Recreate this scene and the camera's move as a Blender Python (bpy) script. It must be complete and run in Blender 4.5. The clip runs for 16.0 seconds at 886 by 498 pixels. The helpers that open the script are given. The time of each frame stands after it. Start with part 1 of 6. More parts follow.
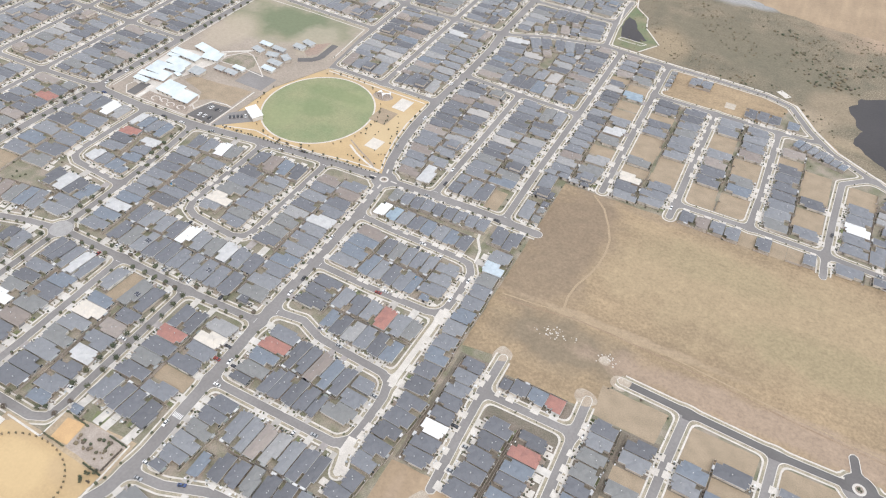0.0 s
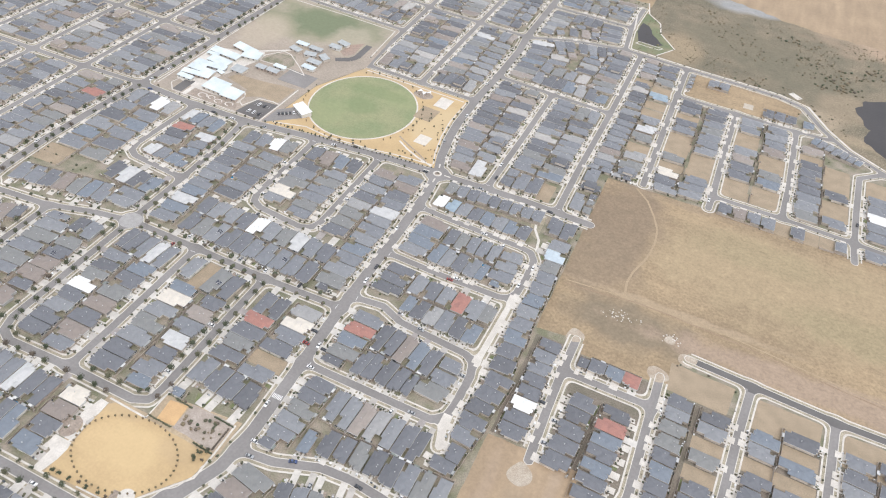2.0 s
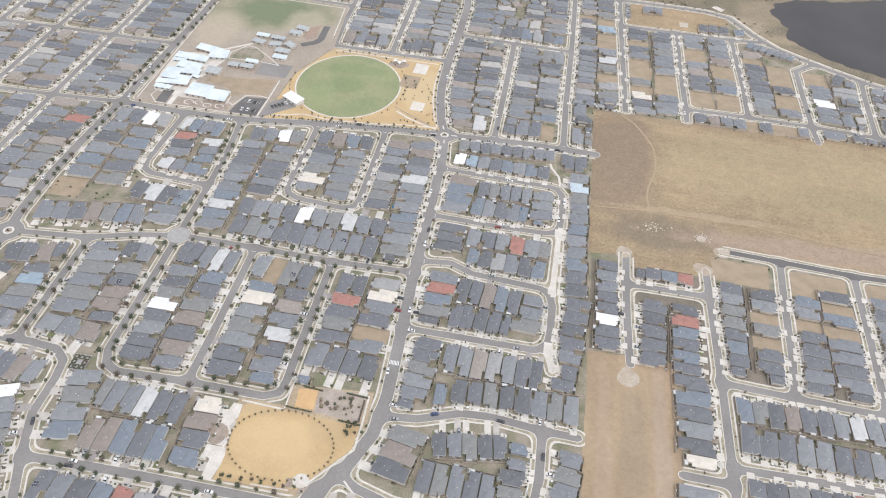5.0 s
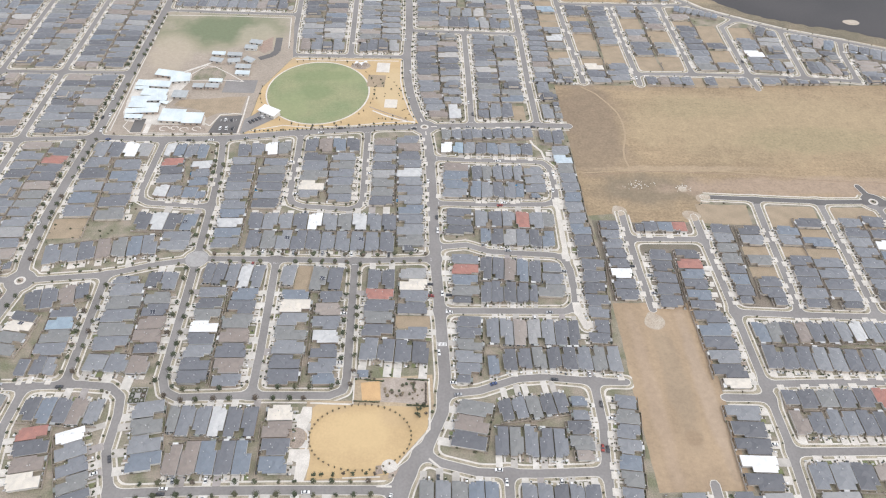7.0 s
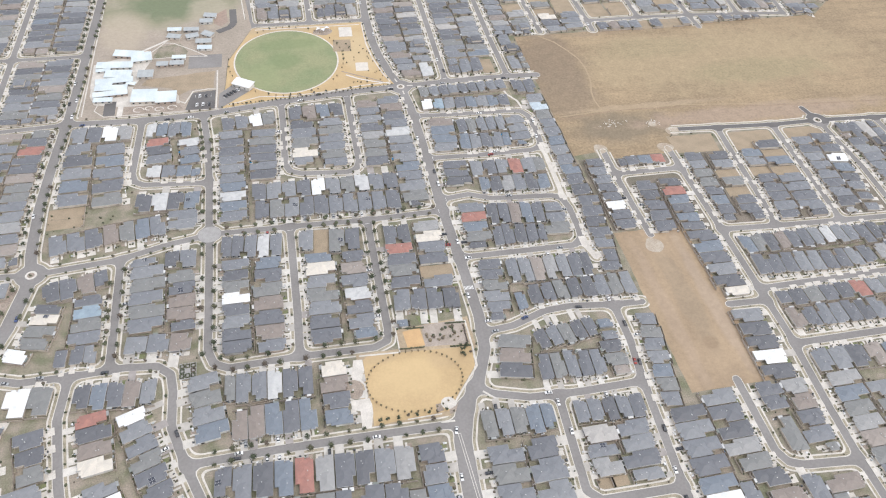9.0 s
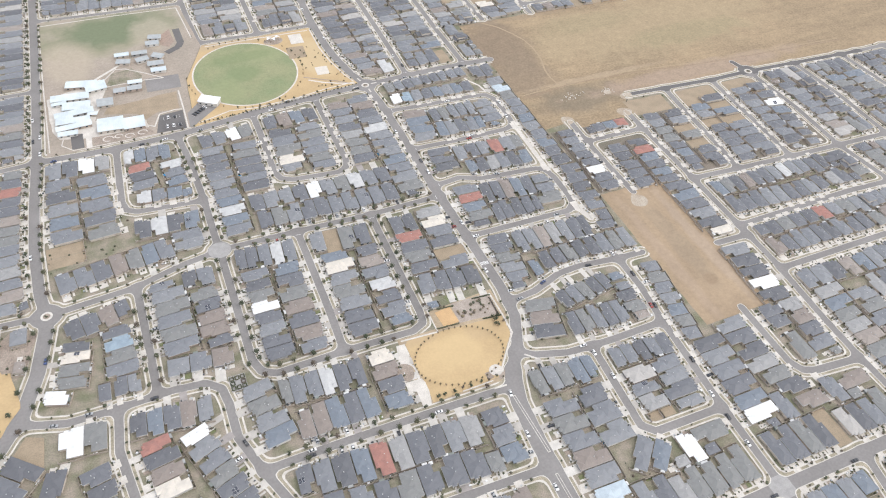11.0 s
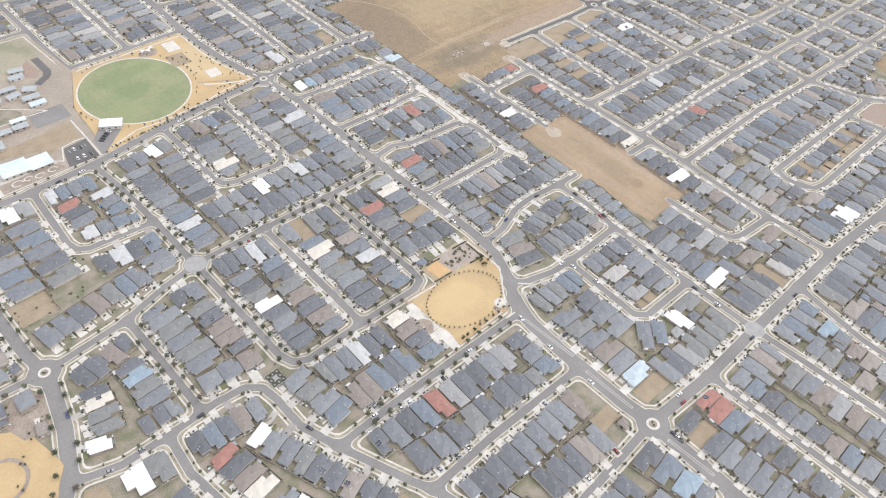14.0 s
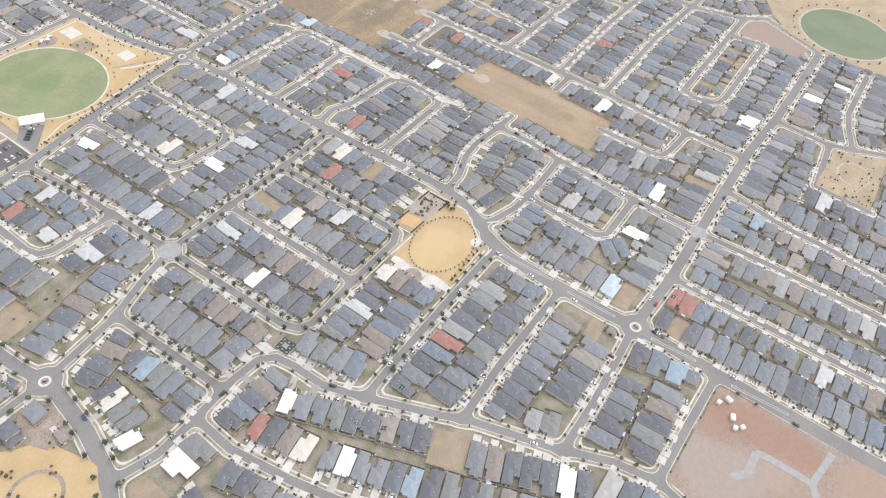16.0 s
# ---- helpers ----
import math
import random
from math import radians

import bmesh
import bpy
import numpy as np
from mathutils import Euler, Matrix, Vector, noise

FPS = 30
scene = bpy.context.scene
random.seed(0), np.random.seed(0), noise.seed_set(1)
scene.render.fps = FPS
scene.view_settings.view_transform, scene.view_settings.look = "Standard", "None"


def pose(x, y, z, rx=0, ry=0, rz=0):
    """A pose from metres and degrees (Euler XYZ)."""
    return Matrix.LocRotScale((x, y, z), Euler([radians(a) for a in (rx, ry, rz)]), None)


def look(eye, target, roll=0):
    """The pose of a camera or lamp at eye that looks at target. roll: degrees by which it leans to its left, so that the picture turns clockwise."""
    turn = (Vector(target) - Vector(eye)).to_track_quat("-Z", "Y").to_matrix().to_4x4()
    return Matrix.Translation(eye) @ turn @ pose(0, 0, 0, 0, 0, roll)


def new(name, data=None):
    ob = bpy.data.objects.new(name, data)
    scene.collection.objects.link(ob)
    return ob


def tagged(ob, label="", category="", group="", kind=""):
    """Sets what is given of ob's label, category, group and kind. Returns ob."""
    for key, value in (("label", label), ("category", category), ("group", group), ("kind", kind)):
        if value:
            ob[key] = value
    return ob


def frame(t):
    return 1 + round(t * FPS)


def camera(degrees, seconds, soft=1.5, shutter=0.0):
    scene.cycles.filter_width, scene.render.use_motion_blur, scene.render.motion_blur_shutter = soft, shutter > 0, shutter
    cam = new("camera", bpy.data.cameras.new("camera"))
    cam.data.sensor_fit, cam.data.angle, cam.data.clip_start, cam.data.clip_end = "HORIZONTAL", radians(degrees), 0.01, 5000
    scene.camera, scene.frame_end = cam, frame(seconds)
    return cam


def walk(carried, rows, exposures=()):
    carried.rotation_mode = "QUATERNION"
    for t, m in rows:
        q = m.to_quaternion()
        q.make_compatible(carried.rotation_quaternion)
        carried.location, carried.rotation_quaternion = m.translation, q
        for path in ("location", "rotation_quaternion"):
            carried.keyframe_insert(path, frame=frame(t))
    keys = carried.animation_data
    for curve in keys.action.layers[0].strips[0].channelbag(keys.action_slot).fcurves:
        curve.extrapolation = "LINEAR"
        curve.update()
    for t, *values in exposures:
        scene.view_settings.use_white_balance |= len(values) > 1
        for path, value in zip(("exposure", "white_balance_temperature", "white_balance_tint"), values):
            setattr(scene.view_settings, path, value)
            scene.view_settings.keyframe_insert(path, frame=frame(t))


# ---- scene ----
cam = camera(61.96, 16.0, soft=1.12)
PATH = [
    (0.0, look((213.37, -376.74, 344.47), (128.02, -177.15, 137.40), 4.79)),
    (0.5, look((200.02, -391.16, 343.46), (116.79, -199.40, 128.28), 2.86)),
    (1.0, look((185.98, -404.87, 342.83), (112.29, -209.80, 127.15), 6.04)),
    (1.5, look((171.26, -417.83, 342.58), (100.17, -214.24, 134.03), 8.57)),
    (2.0, look((155.92, -430.06, 342.70), (86.06, -220.41, 139.80), 7.62)),
    (2.5, look((140.02, -441.47, 343.19), (78.55, -228.37, 141.17), 6.38)),
    (3.0, look((123.66, -452.14, 344.03), (72.55, -243.01, 135.11), 6.27)),
    (3.5, look((106.95, -462.21, 345.22), (65.31, -252.14, 135.13), 5.57)),
    (4.0, look((89.99, -471.78, 346.71), (51.21, -259.25, 138.56), 3.95)),
    (4.5, look((72.84, -480.83, 348.48), (40.78, -266.67, 140.86), 3.80)),
    (4.7, look((65.94, -484.28, 349.24), (37.69, -270.93, 140.24), 4.05)),
    (6.8, look((-8.34, -513.64, 357.94), (7.45, -298.72, 149.23), 3.32)),
    (7.0, look((-15.73, -515.72, 358.59), (-0.95, -300.90, 149.70), 2.35)),
    (7.5, look((-34.39, -520.38, 360.06), (-13.65, -303.06, 154.30), 1.75)),
    (8.0, look((-53.29, -524.38, 361.33), (-24.05, -311.53, 151.95), 2.10)),
    (8.5, look((-72.38, -527.74, 362.42), (-32.85, -319.20, 150.41), 2.47)),
    (9.0, look((-91.65, -530.39, 363.36), (-39.21, -329.81, 146.53), 3.77)),
    (9.2, look((-99.39, -531.21, 363.71), (-42.79, -332.86, 145.88), 4.05)),
    (11.3, look((-181.16, -530.14, 367.09), (-83.19, -344.31, 152.92), 3.62)),
    (11.5, look((-188.83, -528.94, 367.53), (-85.69, -347.19, 152.29), 4.19)),
    (12.0, look((-207.85, -525.13, 368.76), (-94.58, -350.64, 152.60), 4.55)),
    (12.5, look((-226.59, -520.18, 370.19), (-104.84, -351.66, 153.90), 4.14)),
    (13.0, look((-244.99, -514.16, 371.80), (-114.16, -348.66, 158.51), 3.65)),
    (13.5, look((-263.00, -507.13, 373.54), (-120.50, -352.56, 159.52), 4.09)),
    (14.0, look((-280.58, -499.11, 375.29), (-130.40, -356.63, 158.16), 4.45)),
    (14.5, look((-297.60, -490.06, 376.98), (-147.04, -359.64, 152.66), 4.36)),
    (15.0, look((-314.04, -479.98, 378.57), (-155.83, -356.29, 155.71), 4.09)),
    (15.5, look((-329.91, -468.90, 380.07), (-158.51, -351.26, 163.78), 3.96)),
    (16.0, look((-345.23, -456.87, 381.50), (-168.86, -363.53, 157.49), 7.52)),
]
walk(cam, PATH, exposures=((0.0, 0.83), (2.0, 0.84), (4.0, 0.76), (9.0, 0.79), (11.5, 0.83), (16.0, 0.87)))

# ---- daylight under thin high cloud ----
SUN_ELEV, SUN_AZ = 58.0, 125.0
w = bpy.data.worlds.new("sky")
scene.world = w
w.use_nodes = True
nt = w.node_tree
sky = nt.nodes.new("ShaderNodeTexSky")
sky.sky_type = 'NISHITA'
sky.sun_disc = False
sky.sun_elevation, sky.sun_rotation = radians(SUN_ELEV), radians(SUN_AZ)
sky.air_density, sky.dust_density = 1.2, 3.0
bg = nt.nodes["Background"]
bg.inputs[1].default_value = 0.16
cloud = nt.nodes.new("ShaderNodeHueSaturation")      # thin cloud takes most of the blue out of the sky
cloud.inputs["Saturation"].default_value = 0.42
nt.links.new(sky.outputs[0], cloud.inputs["Color"])
veil = nt.nodes.new("ShaderNodeMix")                # the cloud veil itself, even over the whole sky
veil.data_type = 'RGBA'
veil.inputs[0].default_value, veil.inputs[7].default_value = 0.6, (4.93, 5.0, 5.38, 1)
nt.links.new(cloud.outputs[0], veil.inputs[6])
nt.links.new(veil.outputs[2], bg.inputs[0])
sun = new("sun", bpy.data.lights.new("sun", 'SUN'))
sun.data.energy, sun.data.angle, sun.data.color = 0.3, radians(35), (1.0, 0.97, 0.94)
a, e = radians(SUN_AZ), radians(SUN_ELEV)
sun.matrix_world = look((0, 0, 0), (-math.sin(a) * math.cos(e), -math.cos(a) * math.cos(e), -math.sin(e)))
scene.view_settings.exposure = 0.76


# ---- materials ----
def material(name, base, second=None, scale=1.0, mix=0.5, rough=0.85, metal=0.0, fine=0.25, bump=0.0, detail=4.0, stops=(0.35, 0.65)):
    """A surface with two colours mixed by broad noise, and a fine grain over them."""
    m = bpy.data.materials.new(name)
    m.use_nodes = True
    t = m.node_tree
    p = t.nodes["Principled BSDF"]
    p.inputs["Roughness"].default_value, p.inputs["Metallic"].default_value = rough, metal
    co = t.nodes.new("ShaderNodeNewGeometry")
    n1 = t.nodes.new("ShaderNodeTexNoise")
    n1.inputs["Scale"].default_value, n1.inputs["Detail"].default_value = scale, detail
    n2 = t.nodes.new("ShaderNodeTexNoise")
    n2.inputs["Scale"].default_value, n2.inputs["Detail"].default_value = scale * 9 + 0.4, 3.0
    t.links.new(co.outputs["Position"], n1.inputs["Vector"])
    t.links.new(co.outputs["Position"], n2.inputs["Vector"])
    r = t.nodes.new("ShaderNodeValToRGB")
    r.color_ramp.elements[0].position, r.color_ramp.elements[1].position = stops
    s = second or tuple(c * 0.7 for c in base)
    r.color_ramp.elements[0].color, r.color_ramp.elements[1].color = (*base, 1), (*[b + (q - b) * mix * 2 if mix < 0.5 else q for b, q in zip(base, s)], 1)
    t.links.new(n1.outputs["Fac"], r.inputs[0])
    r2 = t.nodes.new("ShaderNodeValToRGB")
    r2.color_ramp.elements[0].position, r2.color_ramp.elements[1].position = 0.3, 0.7
    r2.color_ramp.elements[0].color, r2.color_ramp.elements[1].color = (1 - fine,) * 3 + (1,), (1 + fine,) * 3 + (1,)
    t.links.new(n2.outputs["Fac"], r2.inputs[0])
    x = t.nodes.new("ShaderNodeMix")
    x.data_type, x.blend_type = 'RGBA', 'MULTIPLY'
    x.inputs[0].default_value = 1.0
    t.links.new(r.outputs[0], x.inputs[6])
    t.links.new(r2.outputs[0], x.inputs[7])
    t.links.new(x.outputs[2], p.inputs["Base Color"])
    if bump:
        b = t.nodes.new("ShaderNodeBump")
        b.inputs["Strength"].default_value, b.inputs["Distance"].default_value = bump, 0.3
        t.links.new(n2.outputs["Fac"], b.inputs["Height"])
        t.links.new(b.outputs[0], p.inputs["Normal"])
    m["first"] = r.name
    return m


def palette(name, colours, source, rough=0.6, weather=0.18, scale=0.25):
    """A surface whose colour is drawn from a palette, piece by piece, with streaks of weather over it."""
    m = material(name, (1 - weather,) * 3, (1.0, 1.0, 1.0), scale=scale, rough=rough, fine=0.1)
    t = m.node_tree
    src = t.nodes.new("ShaderNodeObjectInfo" if source == "object" else "ShaderNodeNewGeometry")
    ramp = t.nodes.new("ShaderNodeValToRGB")
    ramp.color_ramp.interpolation = 'CONSTANT'
    total, at = sum(c[0] for c in colours), 0.0
    for i, (share, col) in enumerate(colours):
        el = ramp.color_ramp.elements[i] if i < 2 else ramp.color_ramp.elements.new(at / total)
        el.position, el.color = at / total, (*col, 1)
        at += share
    t.links.new(src.outputs["Random" if source == "object" else "Random Per Island"], ramp.inputs[0])
    x = t.nodes.new("ShaderNodeMix")
    x.data_type, x.blend_type = 'RGBA', 'MULTIPLY'
    x.inputs[0].default_value = 1.0
    p = t.nodes["Principled BSDF"]
    old = p.inputs["Base Color"].links[0].from_socket
    t.links.new(ramp.outputs[0], x.inputs[6])
    t.links.new(old, x.inputs[7])
    t.links.new(x.outputs[2], p.inputs["Base Color"])
    return m


ROOFS = [(20, (0.140, 0.145, 0.158)), (22, (0.182, 0.190, 0.204)), (12, (0.118, 0.121, 0.131)), (12, (0.215, 0.222, 0.232)), (9, (0.198, 0.200, 0.194)),
         (6, (0.285, 0.283, 0.278)), (6, (0.235, 0.200, 0.176)), (5, (0.280, 0.244, 0.216)), (3, (0.380, 0.362, 0.340)), (5, (0.166, 0.190, 0.220))]
roof_mat = palette("concrete_tile_roof", ROOFS, "object")
gutter_mat = material("pale_gutter", (0.42, 0.42, 0.41), (0.33, 0.33, 0.33), 0.2, fine=0.1)
pale_roof = material("pale_grey_metal_roof", (0.50, 0.50, 0.49), (0.43, 0.43, 0.425), 0.3, rough=0.5, fine=0.06)
white_roof = material("white_metal_roof", (0.76, 0.76, 0.75), (0.64, 0.65, 0.65), 0.3, rough=0.45, fine=0.06)
ice_roof = material("pale_blue_metal_roof", (0.46, 0.53, 0.57), (0.40, 0.46, 0.50), 0.3, rough=0.5, fine=0.08)
school_roof = material("cool_white_metal_roof", (0.62, 0.68, 0.69), (0.50, 0.56, 0.58), 0.12, rough=0.45, fine=0.06)
cream_roof = material("cream_metal_roof", (0.62, 0.57, 0.49), (0.54, 0.50, 0.44), 0.3, rough=0.5, fine=0.06)
red_roof = material("terracotta_roof", (0.36, 0.175, 0.14), (0.29, 0.15, 0.125), 0.3, rough=0.7, fine=0.12)
blue_roof = material("blue_metal_roof", (0.27, 0.34, 0.39), (0.23, 0.29, 0.34), 0.3, rough=0.5, fine=0.08)
wall_mat = palette("brick_and_render", [(4, (0.58, 0.52, 0.45)), (3, (0.46, 0.38, 0.32)), (3, (0.64, 0.61, 0.56)), (2, (0.42, 0.41, 0.40)), (2, (0.70, 0.68, 0.64))], "object", rough=0.9)
far_wall = material("far_brick", (0.60, 0.54, 0.47), (0.47, 0.41, 0.35), 0.05, fine=0.1)
concrete = material("pale_concrete", (0.62, 0.585, 0.53), (0.52, 0.485, 0.435), 0.15, fine=0.12)
drive_mat = palette("driveway_concrete", [(6, (0.58, 0.55, 0.50)), (3, (0.47, 0.44, 0.40)), (3, (0.64, 0.61, 0.56)), (1, (0.36, 0.33, 0.31))], "object", rough=0.9)
kerb_mat = material("kerb_concrete", (0.62, 0.59, 0.54), (0.52, 0.49, 0.44), 0.1, fine=0.1)
asphalt = material("asphalt", (0.205, 0.193, 0.184), (0.25, 0.237, 0.227), 0.03, fine=0.08)
new_asphalt = material("dark_new_asphalt", (0.115, 0.108, 0.105), (0.145, 0.138, 0.133), 0.05, fine=0.06)
verge_mat = material("verge_grass", (0.37, 0.325, 0.245), (0.255, 0.232, 0.165), 0.16, fine=0.3, bump=0.3)
yard_mat = material("yard_soil_and_lawn", (0.30, 0.256, 0.205), (0.165, 0.166, 0.104), 0.10, fine=0.22, bump=0.2)
soil_mat = material("dark_yard_soil", (0.215, 0.18, 0.145), (0.155, 0.14, 0.105), 0.08, fine=0.25, bump=0.2)
vacant_mat = material("vacant_lot_dirt", (0.345, 0.272, 0.19), (0.285, 0.228, 0.158), 0.12, fine=0.15)
pale_turf = material("pale_dry_turf", (0.42, 0.33, 0.22), (0.34, 0.27, 0.185), 0.05, fine=0.15)
ochre_mat = material("ochre_turf", (0.51, 0.372, 0.202), (0.445, 0.322, 0.174), 0.04, fine=0.05)
green_mat = material("watered_turf", (0.205, 0.24, 0.125), (0.265, 0.27, 0.15), 0.035, fine=0.10, detail=7.0)
deep_green = material("deep_green_turf", (0.16, 0.195, 0.12), (0.195, 0.22, 0.14), 0.04, fine=0.1)
dull_green = material("thin_turf", (0.13, 0.165, 0.085), (0.23, 0.21, 0.13), 0.05, fine=0.15)
school_mat = material("school_dirt", (0.36, 0.305, 0.25), (0.30, 0.258, 0.21), 0.03, fine=0.12, detail=7.0)
mulch_mat = material("bark_mulch", (0.27, 0.22, 0.18), (0.34, 0.285, 0.235), 0.15, fine=0.3)
pebble_mat = material("grey_pink_gravel", (0.39, 0.335, 0.29), (0.33, 0.28, 0.235), 0.15, fine=0.2)
sand_mat = material("orange_sand", (0.56, 0.37, 0.19), (0.49, 0.32, 0.165), 0.2, fine=0.1)
worn_mat = material("worn_gravel", (0.44, 0.385, 0.315), (0.35, 0.285, 0.215), 0.12, fine=0.2, detail=8.0)
track_mat = material("worn_grass", (0.365, 0.28, 0.185), (0.33, 0.25, 0.16), 0.08, fine=0.2)
rut_mat = material("bare_rut", (0.265, 0.19, 0.125), (0.31, 0.23, 0.155), 0.1, fine=0.2)
gravel_mat = material("crushed_rock", (0.47, 0.42, 0.35), (0.40, 0.34, 0.27), 0.2, fine=0.15)
red_dirt = material("red_site_dirt", (0.325, 0.235, 0.185), (0.30, 0.245, 0.205), 0.035, fine=0.15)
white_paint = material("white_paint", (0.8, 0.8, 0.78), (0.72, 0.72, 0.70), 0.5, rough=0.5, fine=0.04)
glass_mat = material("window_glass", (0.05, 0.06, 0.07), (0.04, 0.045, 0.05), 0.5, rough=0.1, fine=0.0)
panel_mat = material("solar_cells", (0.06, 0.065, 0.085), (0.05, 0.055, 0.07), 0.6, rough=0.25, fine=0.1)
door_mat = palette("garage_doors", [(3, (0.62, 0.60, 0.57)), (2, (0.25, 0.24, 0.24)), (2, (0.42, 0.38, 0.34))], "object", rough=0.5)
fence_mat = material("paling_fence", (0.43, 0.37, 0.31), (0.34, 0.30, 0.26), 0.1, fine=0.2)
bark_mat = material("bark", (0.14, 0.11, 0.085), (0.10, 0.08, 0.06), 1.0, bump=0.4)
leaf_mat = palette("foliage", [(3, (0.095, 0.105, 0.06)), (3, (0.075, 0.09, 0.052)), (2, (0.12, 0.12, 0.07)), (1, (0.125, 0.10, 0.075))], "object", rough=0.8, weather=0.4, scale=1.2)
young_leaf = palette("young_foliage", [(3, (0.20, 0.165, 0.095)), (3, (0.155, 0.14, 0.08)), (2, (0.24, 0.18, 0.11))], "object", rough=0.8, weather=0.3, scale=1.2)
scrub_mat = palette("dry_scrub", [(3, (0.15, 0.13, 0.085)), (2, (0.115, 0.108, 0.07)), (4, (0.19, 0.155, 0.10)), (3, (0.23, 0.185, 0.125))], "island", rough=0.9)
car_paint = palette("car_paint", [(14, (0.75, 0.75, 0.74)), (6, (0.35, 0.36, 0.37)), (6, (0.06, 0.06, 0.065)), (1, (0.30, 0.05, 0.04)), (1, (0.06, 0.09, 0.2))], "object", rough=0.3, weather=0.05)
tyre_mat = material("rubber", (0.03, 0.03, 0.03), (0.04, 0.04, 0.04), 2.0)
water_mat = material("lake_water", (0.05, 0.047, 0.048), (0.065, 0.06, 0.06), 0.012, rough=0.45, fine=0.1)
water_mat.node_tree.nodes["Principled BSDF"].inputs["Specular IOR Level"].default_value = 0.15
pool_mat = material("pool_water", (0.06, 0.30, 0.55), (0.05, 0.26, 0.5), 1.0, rough=0.1, fine=0.05)
shed_mat = palette("garden_shed_metal", [(3, (0.6, 0.6, 0.58)), (2, (0.33, 0.34, 0.33)), (2, (0.20, 0.22, 0.20))], "object", rough=0.5)
tank_mat = material("dark_plastic", (0.10, 0.11, 0.115), (0.07, 0.075, 0.08), 0.5)
lawn_mat = material("green_lawn", (0.14, 0.165, 0.075), (0.19, 0.19, 0.10), 0.2, fine=0.25)
pad_mat = material("grey_block_paving", (0.36, 0.35, 0.335), (0.31, 0.30, 0.29), 0.3, fine=0.12)
grey_shed = material("grey_metal_roof", (0.40, 0.42, 0.42), (0.33, 0.35, 0.355), 0.3, rough=0.5, fine=0.06)


def field_material(name, base, second, scale, stretch, fine):
    """Dry pasture: broad tan and olive patches, drawn-out streaks and fine tussocks."""
    m = material(name, base, second, scale, fine=fine, detail=8.0, stops=(0.38, 0.68))
    t = m.node_tree
    p = t.nodes["Principled BSDF"]
    geo = t.nodes.new("ShaderNodeNewGeometry")
    mp = t.nodes.new("ShaderNodeMapping")
    mp.inputs["Scale"].default_value = (*stretch, 1)
    mp.inputs["Rotation"].default_value = (0, 0, 0.12 if stretch[0] < stretch[1] else 0.0)
    n = t.nodes.new("ShaderNodeTexNoise")
    n.inputs["Scale"].default_value, n.inputs["Detail"].default_value = 1.0, 6.0
    r = t.nodes.new("ShaderNodeValToRGB")
    r.color_ramp.elements[0].position, r.color_ramp.elements[1].position = 0.35, 0.72
    r.color_ramp.elements[0].color, r.color_ramp.elements[1].color = (0.88, 0.87, 0.86, 1), (1.1, 1.09, 1.06, 1)
    x = t.nodes.new("ShaderNodeMix")
    x.data_type, x.blend_type = 'RGBA', 'MULTIPLY'
    x.inputs[0].default_value = 1.0
    old = p.inputs["Base Color"].links[0].from_socket
    t.links.new(geo.outputs["Position"], mp.inputs[0])
    t.links.new(mp.outputs[0], n.inputs["Vector"])
    t.links.new(n.outputs["Fac"], r.inputs[0])
    t.links.new(old, x.inputs[6])
    t.links.new(r.outputs[0], x.inputs[7])
    t.links.new(x.outputs[2], p.inputs["Base Color"])
    return m


def grain(m, scale=0.7, depth=0.16):
    """Fine tussocks and clods over everything laid into a ground material."""
    t = m.node_tree
    p = t.nodes["Principled BSDF"]
    geo = t.nodes.new("ShaderNodeNewGeometry")
    n = t.nodes.new("ShaderNodeTexNoise")
    n.inputs["Scale"].default_value, n.inputs["Detail"].default_value, n.inputs["Roughness"].default_value = scale, 5.0, 0.7
    r = t.nodes.new("ShaderNodeValToRGB")
    r.color_ramp.elements[0].position, r.color_ramp.elements[1].position = 0.34, 0.66
    r.color_ramp.elements[0].color, r.color_ramp.elements[1].color = (1 - depth,) * 3 + (1,), (1 + depth,) * 3 + (1,)
    x = t.nodes.new("ShaderNodeMix")
    x.data_type, x.blend_type = 'RGBA', 'MULTIPLY'
    x.inputs[0].default_value = 1.0
    t.links.new(geo.outputs["Position"], n.inputs["Vector"])
    t.links.new(n.outputs["Fac"], r.inputs[0])
    t.links.new(p.inputs["Base Color"].links[0].from_socket, x.inputs[6])
    t.links.new(r.outputs[0], x.inputs[7])
    t.links.new(x.outputs[2], p.inputs["Base Color"])


